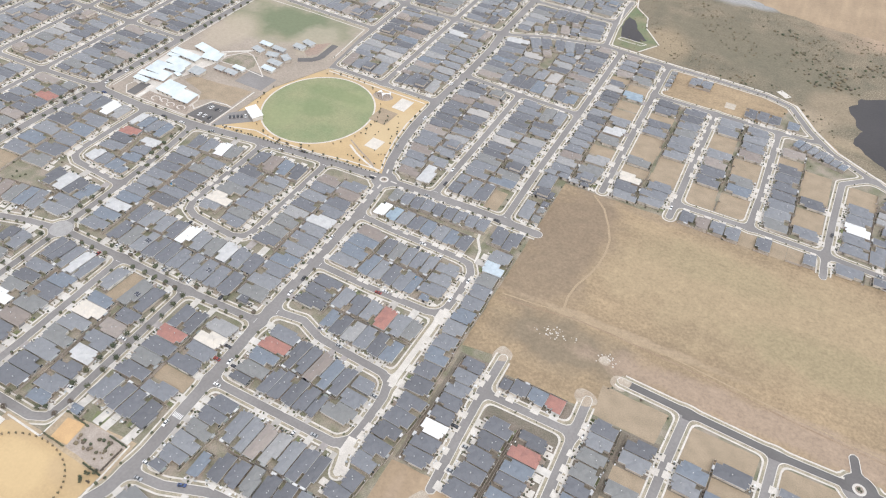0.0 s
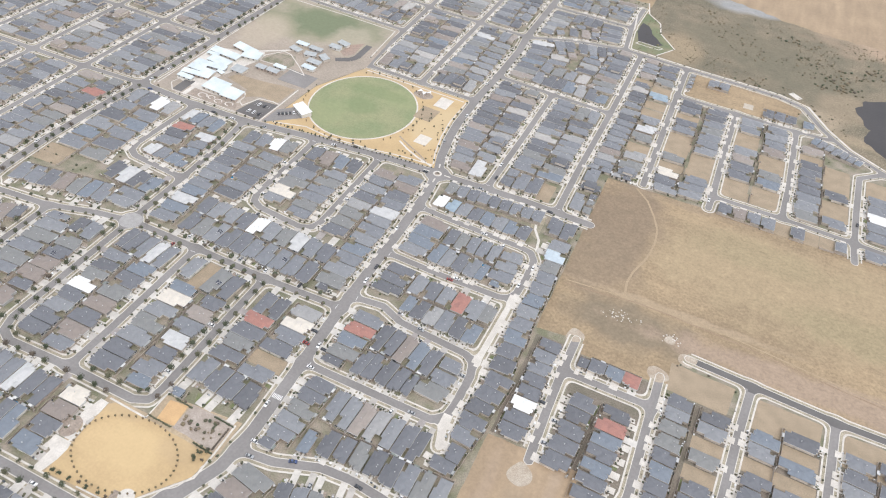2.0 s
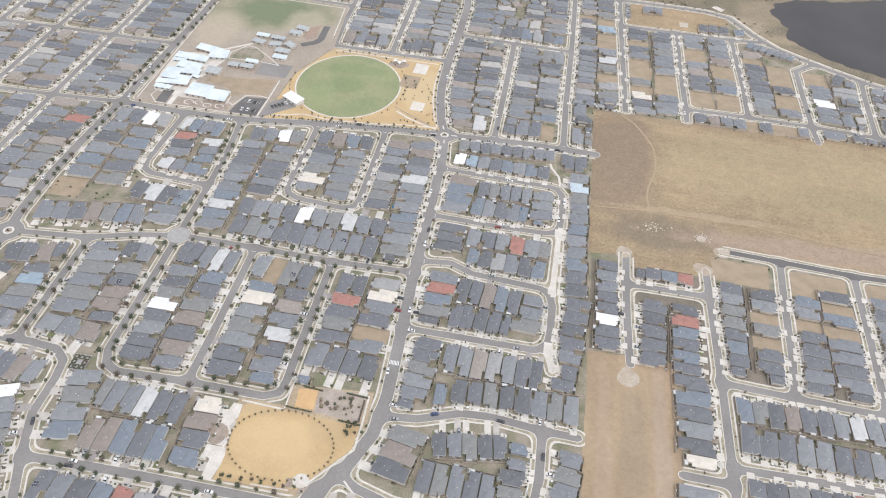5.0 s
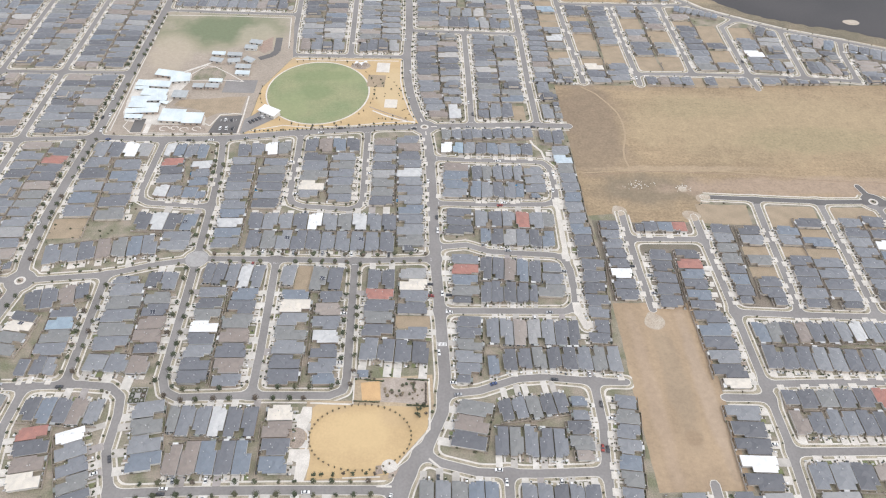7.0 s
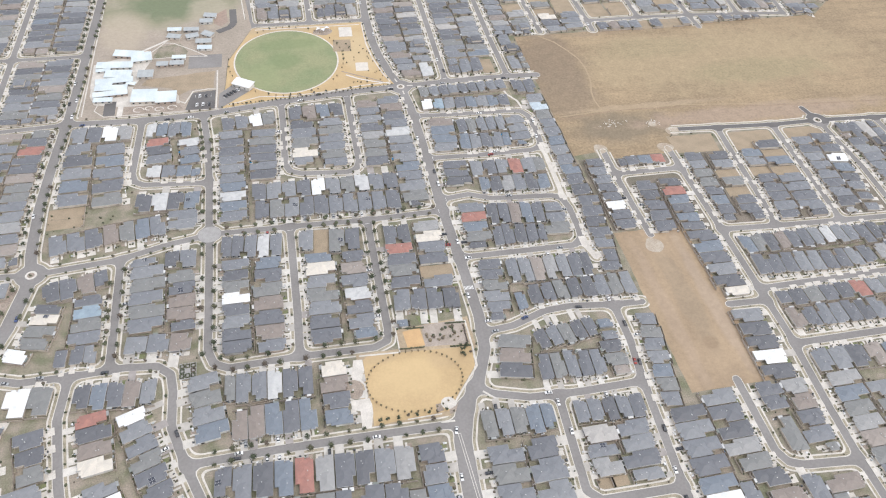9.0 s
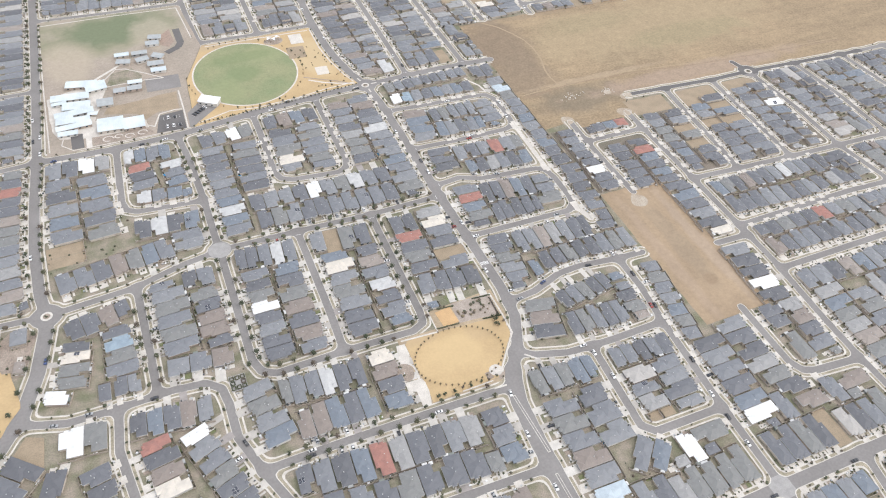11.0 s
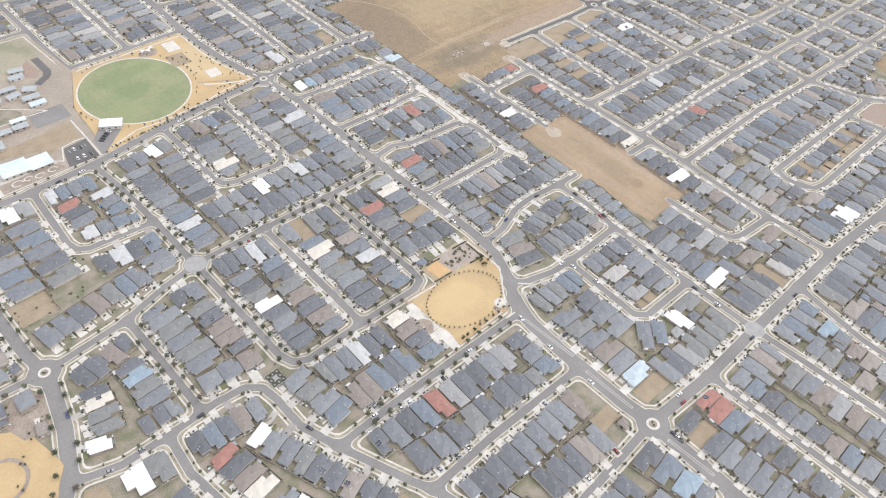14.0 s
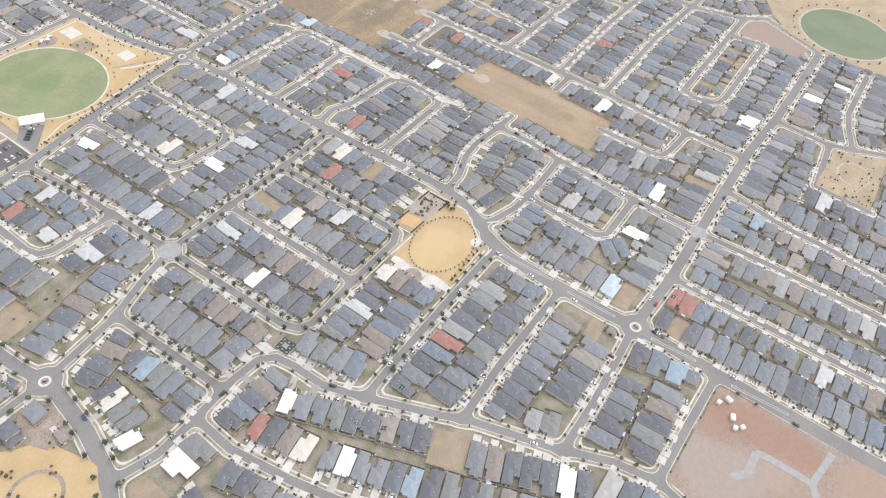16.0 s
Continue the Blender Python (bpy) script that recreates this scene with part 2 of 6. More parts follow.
def stain(m, spots, grow=0.05):
    """Lays soft-edged patches (centre, half sizes, colour) of other growth or soil into a ground material."""
    t = m.node_tree
    p = t.nodes["Principled BSDF"]
    geo = t.nodes.new("ShaderNodeNewGeometry")
    n = t.nodes.new("ShaderNodeTexNoise")
    n.inputs["Scale"].default_value, n.inputs["Detail"].default_value = grow, 7.0
    t.links.new(geo.outputs["Position"], n.inputs["Vector"])
    for cx, cy, rx, ry, col, strength in spots:
        mp = t.nodes.new("ShaderNodeMapping")
        mp.inputs["Location"].default_value = (-cx / rx, -cy / ry, 0)
        mp.inputs["Scale"].default_value = (1 / rx, 1 / ry, 0)
        ln = t.nodes.new("ShaderNodeVectorMath")
        ln.operation = 'LENGTH'
        t.links.new(geo.outputs["Position"], mp.inputs[0])
        t.links.new(mp.outputs[0], ln.inputs[0])
        ad = t.nodes.new("ShaderNodeMath")
        ad.operation = 'MULTIPLY_ADD'
        ad.inputs[1].default_value = 1.3
        t.links.new(n.outputs["Fac"], ad.inputs[0])
        t.links.new(ln.outputs["Value"], ad.inputs[2])
        mr = t.nodes.new("ShaderNodeMapRange")
        mr.inputs["From Min"].default_value, mr.inputs["From Max"].default_value = 1.35, 1.85
        mr.inputs["To Min"].default_value, mr.inputs["To Max"].default_value = strength, 0.0
        t.links.new(ad.outputs[0], mr.inputs["Value"])
        x = t.nodes.new("ShaderNodeMix")
        x.data_type, x.blend_type = 'RGBA', 'MIX'
        old = p.inputs["Base Color"].links[0].from_socket
        t.links.new(mr.outputs[0], x.inputs[0])
        t.links.new(old, x.inputs[6])
        x.inputs[7].default_value = (*col, 1)
        t.links.new(x.outputs[2], p.inputs["Base Color"])


field_mat = field_material("dry_pasture", (0.335, 0.252, 0.158), (0.270, 0.205, 0.130), 0.012, (0.015, 0.09), 0.13)
strip_mat = field_material("bare_field", (0.362, 0.272, 0.182), (0.30, 0.225, 0.15), 0.03, (0.10, 0.016), 0.06)
stain(strip_mat, [(144, -262, 7, 50, (0.275, 0.215, 0.15), 0.55), (160, -270, 5, 60, (0.38, 0.30, 0.23), 0.5), (128, -270, 5, 60, (0.38, 0.29, 0.215), 0.4), (144, -300, 5, 6, (0.27, 0.19, 0.12), 0.5)])
stain(field_mat, [(300, 5, 150, 50, (0.345, 0.268, 0.165), 0.75), (330, -18, 70, 18, (0.275, 0.23, 0.135), 0.6), (240, 30, 60, 16, (0.285, 0.235, 0.14), 0.5),
                  (143, 20, 31, 54, (0.22, 0.165, 0.112), 0.9), (141, -32, 27, 36, (0.235, 0.178, 0.12), 0.85), (172, -82, 42, 20, (0.195, 0.158, 0.11), 0.8),
                  (300, -80, 120, 12, (0.325, 0.245, 0.18), 0.85)])
stain(field_mat, [(200, -57, 70, 4, (0.37, 0.285, 0.19), 0.7),
                  (145, -266, 8, 62, (0.245, 0.182, 0.125), 0.7), (149, -312, 16, 14, (0.27, 0.195, 0.135), 0.8), (128, -250, 8, 50, (0.36, 0.28, 0.19), 0.5), (190, 66, 80, 8, (0.28, 0.215, 0.145), 0.6)])
stain(school_mat, [(-196, 163, 74, 46, (0.35, 0.31, 0.235), 0.85), (-196, 164, 66, 37, (0.215, 0.215, 0.135), 0.8), (-192, 166, 50, 26, (0.145, 0.175, 0.10), 0.85), (-235, 120, 20, 40, (0.40, 0.34, 0.26), 0.7), (-160, 150, 20, 30, (0.42, 0.36, 0.28), 0.6)])
stain(red_dirt, [(-48, -530, 13, 42, (0.31, 0.19, 0.135), 0.8), (-60, -505, 14, 16, (0.31, 0.20, 0.145), 0.7), (-88, -515, 20, 30, (0.34, 0.285, 0.245), 0.75), (-82, -560, 16, 22, (0.33, 0.24, 0.185), 0.6), (-72, -545, 10, 9, (0.38, 0.29, 0.235), 0.5), (-50, -590, 20, 18, (0.36, 0.25, 0.185), 0.7)])
stain(green_mat, [(-93, 54, 14, 14, (0.185, 0.225, 0.11), 0.7), (-70, 80, 20, 14, (0.265, 0.285, 0.15), 0.6), (-115, 30, 16, 20, (0.255, 0.28, 0.145), 0.6), (-93, 80, 30, 9, (0.18, 0.22, 0.105), 0.5)])
stain(ochre_mat, [(-44, -292, 20, 13, (0.56, 0.415, 0.225), 0.6), (-62, -276, 14, 4, (0.43, 0.32, 0.19), 0.5), (-20, -283, 12, 8, (0.44, 0.325, 0.19), 0.5), (-93, 110, 40, 10, (0.40, 0.31, 0.2), 0.6), (-30, 60, 20, 30, (0.52, 0.41, 0.25), 0.6)])
scrub_ground = material("marsh_ground", (0.215, 0.178, 0.122), (0.145, 0.128, 0.088), 0.04, fine=0.4, detail=9.0)
stain(scrub_ground, [(130, 330, 26, 40, (0.30, 0.235, 0.15), 0.8), (190, 380, 60, 46, (0.16, 0.14, 0.095), 0.8), (250, 340, 60, 40, (0.15, 0.135, 0.092), 0.7),
                     (275, 262, 26, 22, (0.33, 0.265, 0.185), 0.8), (300, 300, 30, 30, (0.27, 0.215, 0.145), 0.7), (340, 240, 60, 14, (0.30, 0.24, 0.16), 0.8),
                     (420, 480, 160, 70, (0.36, 0.265, 0.185), 0.9), (260, 620, 200, 90, (0.34, 0.26, 0.18), 0.8), (180, 480, 40, 20, (0.33, 0.34, 0.35), 0.7)], 0.03)

grain(red_dirt, 0.3, 0.06)
grain(school_mat, 0.3, 0.07)
for m_ in (field_mat, scrub_ground):
    grain(m_, 0.45, 0.15)
    grain(m_, 0.12, 0.10)
grain(ochre_mat, 0.5, 0.03)
grain(strip_mat, 0.3, 0.08)
grain(strip_mat, 0.06, 0.10)
grain(green_mat, 0.25, 0.07)

# ---- mesh helpers ----
def mesh_of(name, verts, faces, *mats, index=None):
    me = bpy.data.meshes.new(name)
    me.from_pydata(verts, [], faces)
    for m in mats:
        me.materials.append(m)
    if index:
        me.polygons.foreach_set("material_index", index)
    me.update()
    return me


class Shape:
    """Verts and faces gathered for one mesh."""

    def __init__(self):
        self.v, self.f, self.i, self.now = [], [], [], 0

    def poly(self, pts):
        k = len(self.v)
        self.v += [tuple(p) for p in pts]
        self.f.append(tuple(range(k, k + len(pts))))
        self.i.append(self.now)

    def solid(self, verts, faces):
        k = len(self.v)
        self.v += [tuple(p) for p in verts]
        self.f += [tuple(k + q for q in f) for f in faces]
        self.i += [self.now] * len(faces)

    def box(self, x0, y0, z0, x1, y1, z1, m=None):
        vs = [(x, y, z) for z in (z0, z1) for y in (y0, y1) for x in (x0, x1)]
        if m:
            vs = [m @ Vector(p) for p in vs]
        self.solid(vs, [(0, 2, 3, 1), (4, 5, 7, 6), (0, 1, 5, 4), (1, 3, 7, 5), (3, 2, 6, 7), (2, 0, 4, 6)])

    def hip(self, x0, y0, x1, y1, z, slope, m=None, thick=0.18, gutter=0.0):
        """A hipped roof with its fascia over the rectangle; the ridge runs the long way."""
        wx, wy = x1 - x0, y1 - y0
        h = min(wx, wy) / 2
        if wx < wy:
            ridge = [((x0 + x1) / 2, y0 + h * 1.02, z + h * slope), ((x0 + x1) / 2, y1 - h * 1.02, z + h * slope)]
            faces = [(4, 5, 8), (5, 6, 9, 8), (6, 7, 9), (7, 4, 8, 9)]
        else:
            ridge = [(x0 + h * 1.02, (y0 + y1) / 2, z + h * slope), (x1 - h * 1.02, (y0 + y1) / 2, z + h * slope)]
            faces = [(4, 5, 9, 8), (5, 6, 9), (6, 7, 8, 9), (7, 4, 8)]
        g_ = gutter
        vs = [(x0 - g_, y0 - g_, z - thick), (x1 + g_, y0 - g_, z - thick), (x1 + g_, y1 + g_, z - thick), (x0 - g_, y1 + g_, z - thick),
              (x0, y0, z), (x1, y0, z), (x1, y1, z), (x0, y1, z), *ridge]
        if m:
            vs = [m @ Vector(p) for p in vs]
        k = len(self.i)
        self.solid(vs, faces + [(0, 1, 5, 4), (1, 2, 6, 5), (2, 3, 7, 6), (3, 0, 4, 7), (3, 2, 1, 0)])
        if gutter:
            self.i[k + 4:k + 8] = [self.now + 1] * 4

    def disc(self, x, y, z, rx, ry, n=24, z0=None):
        ring = [(x + rx * math.cos(2 * math.pi * k / n), y + ry * math.sin(2 * math.pi * k / n)) for k in range(n)]
        self.poly([(*p, z) for p in ring])
        if z0 is not None:
            for k in range(n):
                p, q = ring[k], ring[(k + 1) % n]
                self.poly([(*p, z0), (*q, z0), (*q, z), (*p, z)])

    def mesh(self, name, *mats):
        return mesh_of(name, self.v, self.f, *mats, index=self.i if len(mats) > 1 else None)


def part(name, me, parent, label=""):
    ob = new(name, me)
    ob.parent = parent
    if label:
        tagged(ob, label)
    return ob


def thing(name, m, label, category, group="", me=None):
    ob = new(name, me)
    ob.matrix_world = m
    return tagged(ob, label, category, group)


def inside(x, y, poly):
    hit = False
    for (xa, ya), (xb, yb) in zip(poly, poly[1:] + poly[:1]):
        if (ya > y) != (yb > y) and x < (xb - xa) * (y - ya) / (yb - ya) + xa:
            hit = not hit
    return hit


def wavy(poly, step=4.0, amp=0.6, seed=0.0):
    """The outline of a patch with worn, uneven edges."""
    out = []
    for (xa, ya), (xb, yb) in zip(poly, poly[1:] + poly[:1]):
        n = max(1, int(math.hypot(xb - xa, yb - ya) / step))
        for k in range(n):
            x, y = xa + (xb - xa) * k / n, ya + (yb - ya) * k / n
            s = noise.noise_vector((x * 0.11 + seed, y * 0.11, seed)) * amp
            out.append((x + s.x, y + s.y))
    return out


def patch(name, poly, z, mat, label, category, amp=0.0, kind="structure"):
    pts = wavy(poly, amp=amp) if amp else poly
    sh = Shape()
    sh.poly([(x, y, z) for x, y in pts])
    me = sh.mesh(name, mat)
    if me.polygons[0].normal.z < 0:
        me.flip_normals()
    return tagged(new(name, me), label, category, kind=kind)


def ellipse(cx, cy, rx, ry, n=48):
    return [(cx + rx * math.cos(2 * math.pi * k / n), cy + ry * math.sin(2 * math.pi * k / n)) for k in range(n)]


# ---- streets: half width and centre line; F: sides that houses face (L, R) ----
ROADS = []


def road(half, pts, fronts="LR", seal=""):
    ROADS.append((half, pts, fronts, seal))


MAIN, SIDE = 3.55, 2.45
# the spine road and its roundabouts
road(MAIN, [(0, 0), (-6, 21), (-11, 48), (-13.5, 73), (-14, 121), (-11.5, 173), (-11, 226), (-14, 257), (-14, 380)], "R")
road(MAIN, [(0, 0), (3, -30), (3.8, -81), (4, -162), (5.5, -210), (6.5, -255), (4, -280), (-5, -301), (-17, -318)], "LR")
road(4.9, [(-17, -318), (-23, -338), (-25, -367), (-25.5, -415), (-24, -434)], "LR")
road(4.9, [(-24, -434), (-26, -492), (-28.3, -559), (-29, -640)], "L")
road(MAIN, [(0, 0), (-39, -1.4), (-102, -8), (-163, -16.5), (-217, -17.7), (-266, -15)], "L")
road(MAIN, [(0, 0), (28, 1.3), (71, 3), (122, 1.4)], "LR")
road(MAIN, [(-258, 330), (-260, 206), (-263, 84), (-266, 0), (-270.5, -66), (-272.5, -113), (-271, -155), (-268, -174)], "LR")
road(4.3, [(-268, -174), (-269, -186), (-275, -217), (-284, -243), (-296, -262), (-330, -300)], "L")
road(MAIN, [(-24, -434), (30, -438.5), (85, -438.5), (201, -440), (265, -446), (356, -449), (394, -450)], "LR")
# north of the east road
road(SIDE, [(43, 165), (42, 83), (40, 3)])
road(SIDE, [(-11, 167), (40, 164), (98, 161)])
road(SIDE, [(99, 287), (98, 161), (96, 68), (96, 3)])
road(SIDE, [(-14, 257), (28, 278), (82, 291), (146, 286.5), (191, 285.5), (236, 283), (260, 275), (279, 243), (300, 218), (333, 196), (375, 172), (430, 150), (500, 118)], "R")
road(SIDE, [(82, 291), (76, 345), (78, 400)], "L")
road(SIDE, [(-14, 345), (76, 345)])
road(SIDE, [(146, 286), (146.7, 178), (147.3, 71)])
road(SIDE, [(148, 228), (202, 227), (254, 226.5), (284, 228)])
road(SIDE, [(202, 227), (200.5, 156), (200.2, 90), (199.5, 68)])
road(SIDE, [(256, 226), (256, 140), (254, 86)])
road(SIDE, [(200, 86), (254, 86), (308, 84), (360, 80), (409, 75)])
road(SIDE, [(335, 196), (326, 192), (311, 179), (308.7, 126), (307.4, 77), (308, 60)])
road(SIDE, [(370, 172), (366, 140), (360.4, 80)])
road(SIDE, [(409, 75), (416, 125), (424, 150)])
# loops east of the spine
road(SIDE, [(4, -43), (28, -45), (85, -47.5), (93, -49), (97.5, -56), (98.3, -72), (97.2, -91), (95, -97), (88, -100), (47, -100), (4, -98)])
road(SIDE, [(4, -145.5), (26, -143), (42, -150), (87, -154), (93, -158), (95.5, -168), (95.3, -190), (94, -200), (87, -205.5), (58, -205), (5, -204)])
road(SIDE, [(6, -268), (26, -266), (49, -258), (66, -257), (94, -260.5), (114, -261.5)])
road(SIDE, [(94.5, -260), (94.5, -290), (91, -318), (86.5, -385), (85, -438)])
road(SIDE, [(91, -319), (53, -319.5), (22, -318), (2, -312), (-10, -305)])
road(SIDE, [(38, -319), (34.5, -378), (41, -384.5), (86, -385.5)])
# pale concrete lanes
road(1.5, [(97, -97), (95, -157)], "LR", "lane")
road(1.9, [(94, -203), (98, -219)], "LR", "lane")
# west of the spine
road(SIDE, [(-169, -325.5), (-130, -325), (-86, -325.5), (-24, -327)])
road(SIDE, [(-284, -250.5), (-262, -257.5), (-237, -258), (-205, -257), (-187, -259), (-179, -266), (-177.3, -278), (-177.3, -301), (-169, -326), (-152, -369), (-146, -381), (-131, -433), (-119, -463), (-115, -488), (-128, -540)])
road(SIDE, [(-158, -155), (-158.2, -219), (-158.5, -253), (-155, -263), (-147, -267.3), (-105, -266.5), (-61, -267.6), (-53, -264), (-51.4, -255), (-51.2, -206), (-50.8, -158)])
road(SIDE, [(-104.2, -156), (-104.5, -232), (-105.5, -266)])
road(SIDE, [(-214, -169.5), (-213.5, -217), (-213.4, -256)])
road(SIDE, [(-158, -155.5), (-185, -160.3), (-215.6, -169.5), (-268, -174)])
road(SIDE, [(-158, -155), (-104, -156), (-49, -158), (5, -157)])
road(SIDE, [(-235, -258), (-237.5, -286), (-232, -324), (-226, -352), (-206, -402), (-186, -462), (-176, -540)])
road(SIDE, [(-163.5, -17), (-160, -52), (-158.3, -101), (-158.3, -152)])
road(SIDE, [(-210, -18), (-211, -38), (-213.2, -83), (-211, -92), (-204, -96.5), (-158, -101)])
road(SIDE, [(-101.7, -8), (-101.6, -40), (-103.2, -88), (-100, -97), (-92, -101), (-58, -104.5), (-50.5, -101), (-48, -93), (-47.1, -15), (-47.6, -3)])
road(SIDE, [(-25.5, -381), (-101, -378), (-147, -379)])
road(SIDE, [(-24, -434), (-90, -437), (-131, -436)])
road(SIDE, [(-26.5, -492), (-73, -489.5), (-116, -488)], "R")
# beyond the oval
road(SIDE, [(-14, 115), (-67.5, 116), (-122, 117.5)], "R")
road(SIDE, [(-67.5, 116), (-65.8, 330)])
road(SIDE, [(-122, 116), (-124, 160), (-126, 330)], "R")
road(SIDE, [(-260, 206.5), (-199, 202), (-126, 199)], "L")
road(SIDE, [(-126, 262), (-14, 258)])
road(SIDE, [(-260, 268), (-126, 264)])
road(SIDE, [(-200, 268), (-199, 360)])
# south of the paddock
road(SIDE, [(211, -92), (303, -98.5), (342, -98.5), (400, -102), (470, -106)], "R", "new")
road(SIDE, [(250, -96), (246.5, -134), (243.5, -178), (239.5, -211)])
road(SIDE, [(299, -99), (295.5, -160), (291, -213)])
road(SIDE, [(342, -98), (344, -160), (340, -216), (345, -262)])
road(SIDE, [(342, -98), (338, -80)], "", "new")
road(SIDE, [(197, -208), (239, -211), (297, -214), (390, -218), (460, -226)])
road(SIDE, [(197.5, -114), (197.5, -208), (197, -250), (196.5, -302), (192, -355), (190.5, -389), (191, -440)])
road(SIDE, [(143.7, -110), (143, -139), (143, -170), (144, -205)])
road(SIDE, [(143.5, -138), (197.5, -139)])
road(SIDE, [(197, -264.5), (306, -264), (400, -270)])
road(SIDE, [(197, -310), (312, -311), (392, -318)])
road(SIDE, [(170, -273.5), (197, -274.5)], "")
road(SIDE, [(392, -218), (398, -270), (392, -318), (407, -368), (424, -388), (398, -447)])
road(SIDE, [(245, -389), (243, -375), (247, -364.5), (300, -366), (407, -369)])
road(SIDE, [(245, -386), (250, -396), (260, -399), (372, -401), (367, -370)])
road(SIDE, [(147, -328), (146, -375), (150, -383), (158, -386), (190, -389)])
road(SIDE, [(394, -102), (396, -160), (392, -218)])
road(SIDE, [(450, -104), (452, -160), (450, -226), (452, -275), (448, -325)])
road(SIDE, [(504, -106), (506, -160), (505, -230), (506, -280), (502, -330)])
road(SIDE, [(558, -106), (560, -330)])
road(SIDE, [(612, -106), (612, -330)])
road(SIDE, [(460, -226), (640, -234)])
road(SIDE, [(400, -270), (640, -282)])
road(SIDE, [(392, -318), (640, -330)])
road(SIDE, [(470, -106), (640, -108)], "R")
# south-east
road(SIDE, [(259, -446), (256, -492), (263, -512), (276, -540)])
road(SIDE, [(256, -494), (195, -498), (192, -541)])
road(SIDE, [(142.5, -440), (132, -491), (131, -523), (124, -570)])
road(SIDE, [(85, -438), (86.5, -484), (87, -531), (86, -640)])
road(SIDE, [(31, -438), (30.5, -520), (31, -640)])
road(SIDE, [(263, -512), (288, -503), (314, -497), (386, -498)])
# west of the avenue
road(SIDE, [(-322, 300), (-323, 120), (-325, -60), (-326, -165)])
road(SIDE, [(-378, 300), (-378, 120), (-380, -60), (-381, -165)])
road(SIDE, [(-434, 200), (-434, 60), (-435, -60), (-436, -165)])
road(SIDE, [(-263, 84), (-378, 86), (-434, 86), (-500, 84)])
road(SIDE, [(-266, -15), (-326, -18), (-480, -20)])
road(SIDE, [(-268, -174), (-330, -170), (-480, -168)])

# ---- areas without houses ----
OVAL_PARK = [(-121, 112), (-19, 111), (-18.5, 72), (-16, 48), (-11, 24), (-5, 5), (-39, 3), (-102, -3), (-148, -10), (-143, 60)]
SCHOOL = [(-259, -11), (-148.5, -11), (-143.5, 60), (-121.5, 112), (-128, 195), (-257, 202)]
OCHRE_PARK = [(-73, -271), (-47, -271.5), (-47, -257), (-1, -254), (-0.5, -276), (-9, -294), (-21, -313), (-26, -321.5), (-75, -320.5)]
PADDOCK = [(121, 62), (330, 60), (520, 52), (700, 20), (700, -100), (470, -98), (340, -92), (212, -85), (205, -100), (203, -119.5), (149, -119.5), (147, -108), (121, -112)]
MIDFIELD = [(119, -199), (171, -199), (170, -265), (167, -332), (116, -332), (117, -262)]
SITE = [(-33, -496), (-111, -492), (-122, -540), (-130, -640), (-34, -640)]
EAST_PARK = [(413, -414), (399, -450), (397, -500), (402, -545), (560, -545), (600, -400), (470, -372), (438, -390)]
WEST_PARK = [(-290, -205), (-285, -238), (-310, -275), (-420, -290), (-420, -180), (-330, -176)]
MARSH = [(82, 298), (146, 292), (236, 289), (264, 281), (285, 246), (304, 223), (336, 201), (378, 178), (432, 156), (505, 124), (900, 60), (900, 900), (90, 900), (84, 400)]
EAST_BARE = [(440, -352), (700, -345), (700, -420), (470, -385)]
POCKET = [(196, -497), (252, -499), (258, -514), (270, -540), (196, -541)]
WEST_LOT = [(-283, -258), (-274, -262.5), (-275, -289), (-292, -272)]
PATH_GAP = [(80, -8), (92, -8), (100, -40), (88, -40)]
NORTH_STRIP = [(158, 232), (248, 231), (256, 268), (234, 279), (158, 282)]
STRIPS = [[(202, -100), (241, -102), (238.5, -124), (202, -122)], [(254, -103), (292, -104), (290, -127), (252, -126)], [(304, -105), (337, -105), (338, -130), (302, -128)]]
EAST_DIRT = [(374, -376), (402, -373), (418, -388), (396, -440), (374, -436)]
BARE = [WEST_LOT, EAST_DIRT, *STRIPS, NORTH_STRIP, OVAL_PARK, SCHOOL, OCHRE_PARK, PADDOCK, MIDFIELD, SITE, EAST_PARK, WEST_PARK, MARSH, EAST_BARE, POCKET, PATH_GAP]
VACANT = [(-282.4, -195.8), (-83, -173), (-14, -213), (20, -308), (-251, -123), (289, -141), (-6, -415), (48, -375), (83, 28),
          (-44, -416), (-166, -382), (60, -483), (27, -532), (-269, -199), (138, -427), (122, 168), (163, 140), (175, 172), (175, 126), (203, 167),
          (212, 96), (235, 212), (283, 177), (293, 143), (196, 260), (169, 261), (225, 243), (144, 215), (226, 181), (272, 118), (119, 234)]
SUBURB = [[(-520, -345), (-330, -345), (-300, -420), (-240, -660), (660, -660), (600, -470), (480, -440), (455, -380), (470, -345), (660, -345), (660, -104), (470, -104), (342, -98), (212, -92), (206, -100), (204, -120.5), (149, -120.5), (147, -109), (118, -113), (120, 66), (440, 68),
           (500, 118), (333, 196), (279, 243), (260, 275), (146, 287), (84, 292), (80, 420), (-520, 420)]]

# ---- how far each spot is from the nearest street's edge ----
X0, Y0, STEP, NX, NY = -520.0, -640.0, 2.0, 600, 530
gx, gy = np.meshgrid(X0 + STEP * np.arange(NX), Y0 + STEP * np.arange(NY))


def seg_distance(px, py, a, b):
    ax, ay, bx, by = *a, *b
    dx, dy = bx - ax, by - ay
    t = np.clip(((px - ax) * dx + (py - ay) * dy) / (dx * dx + dy * dy), 0, 1)
    return np.hypot(px - ax - t * dx, py - ay - t * dy)


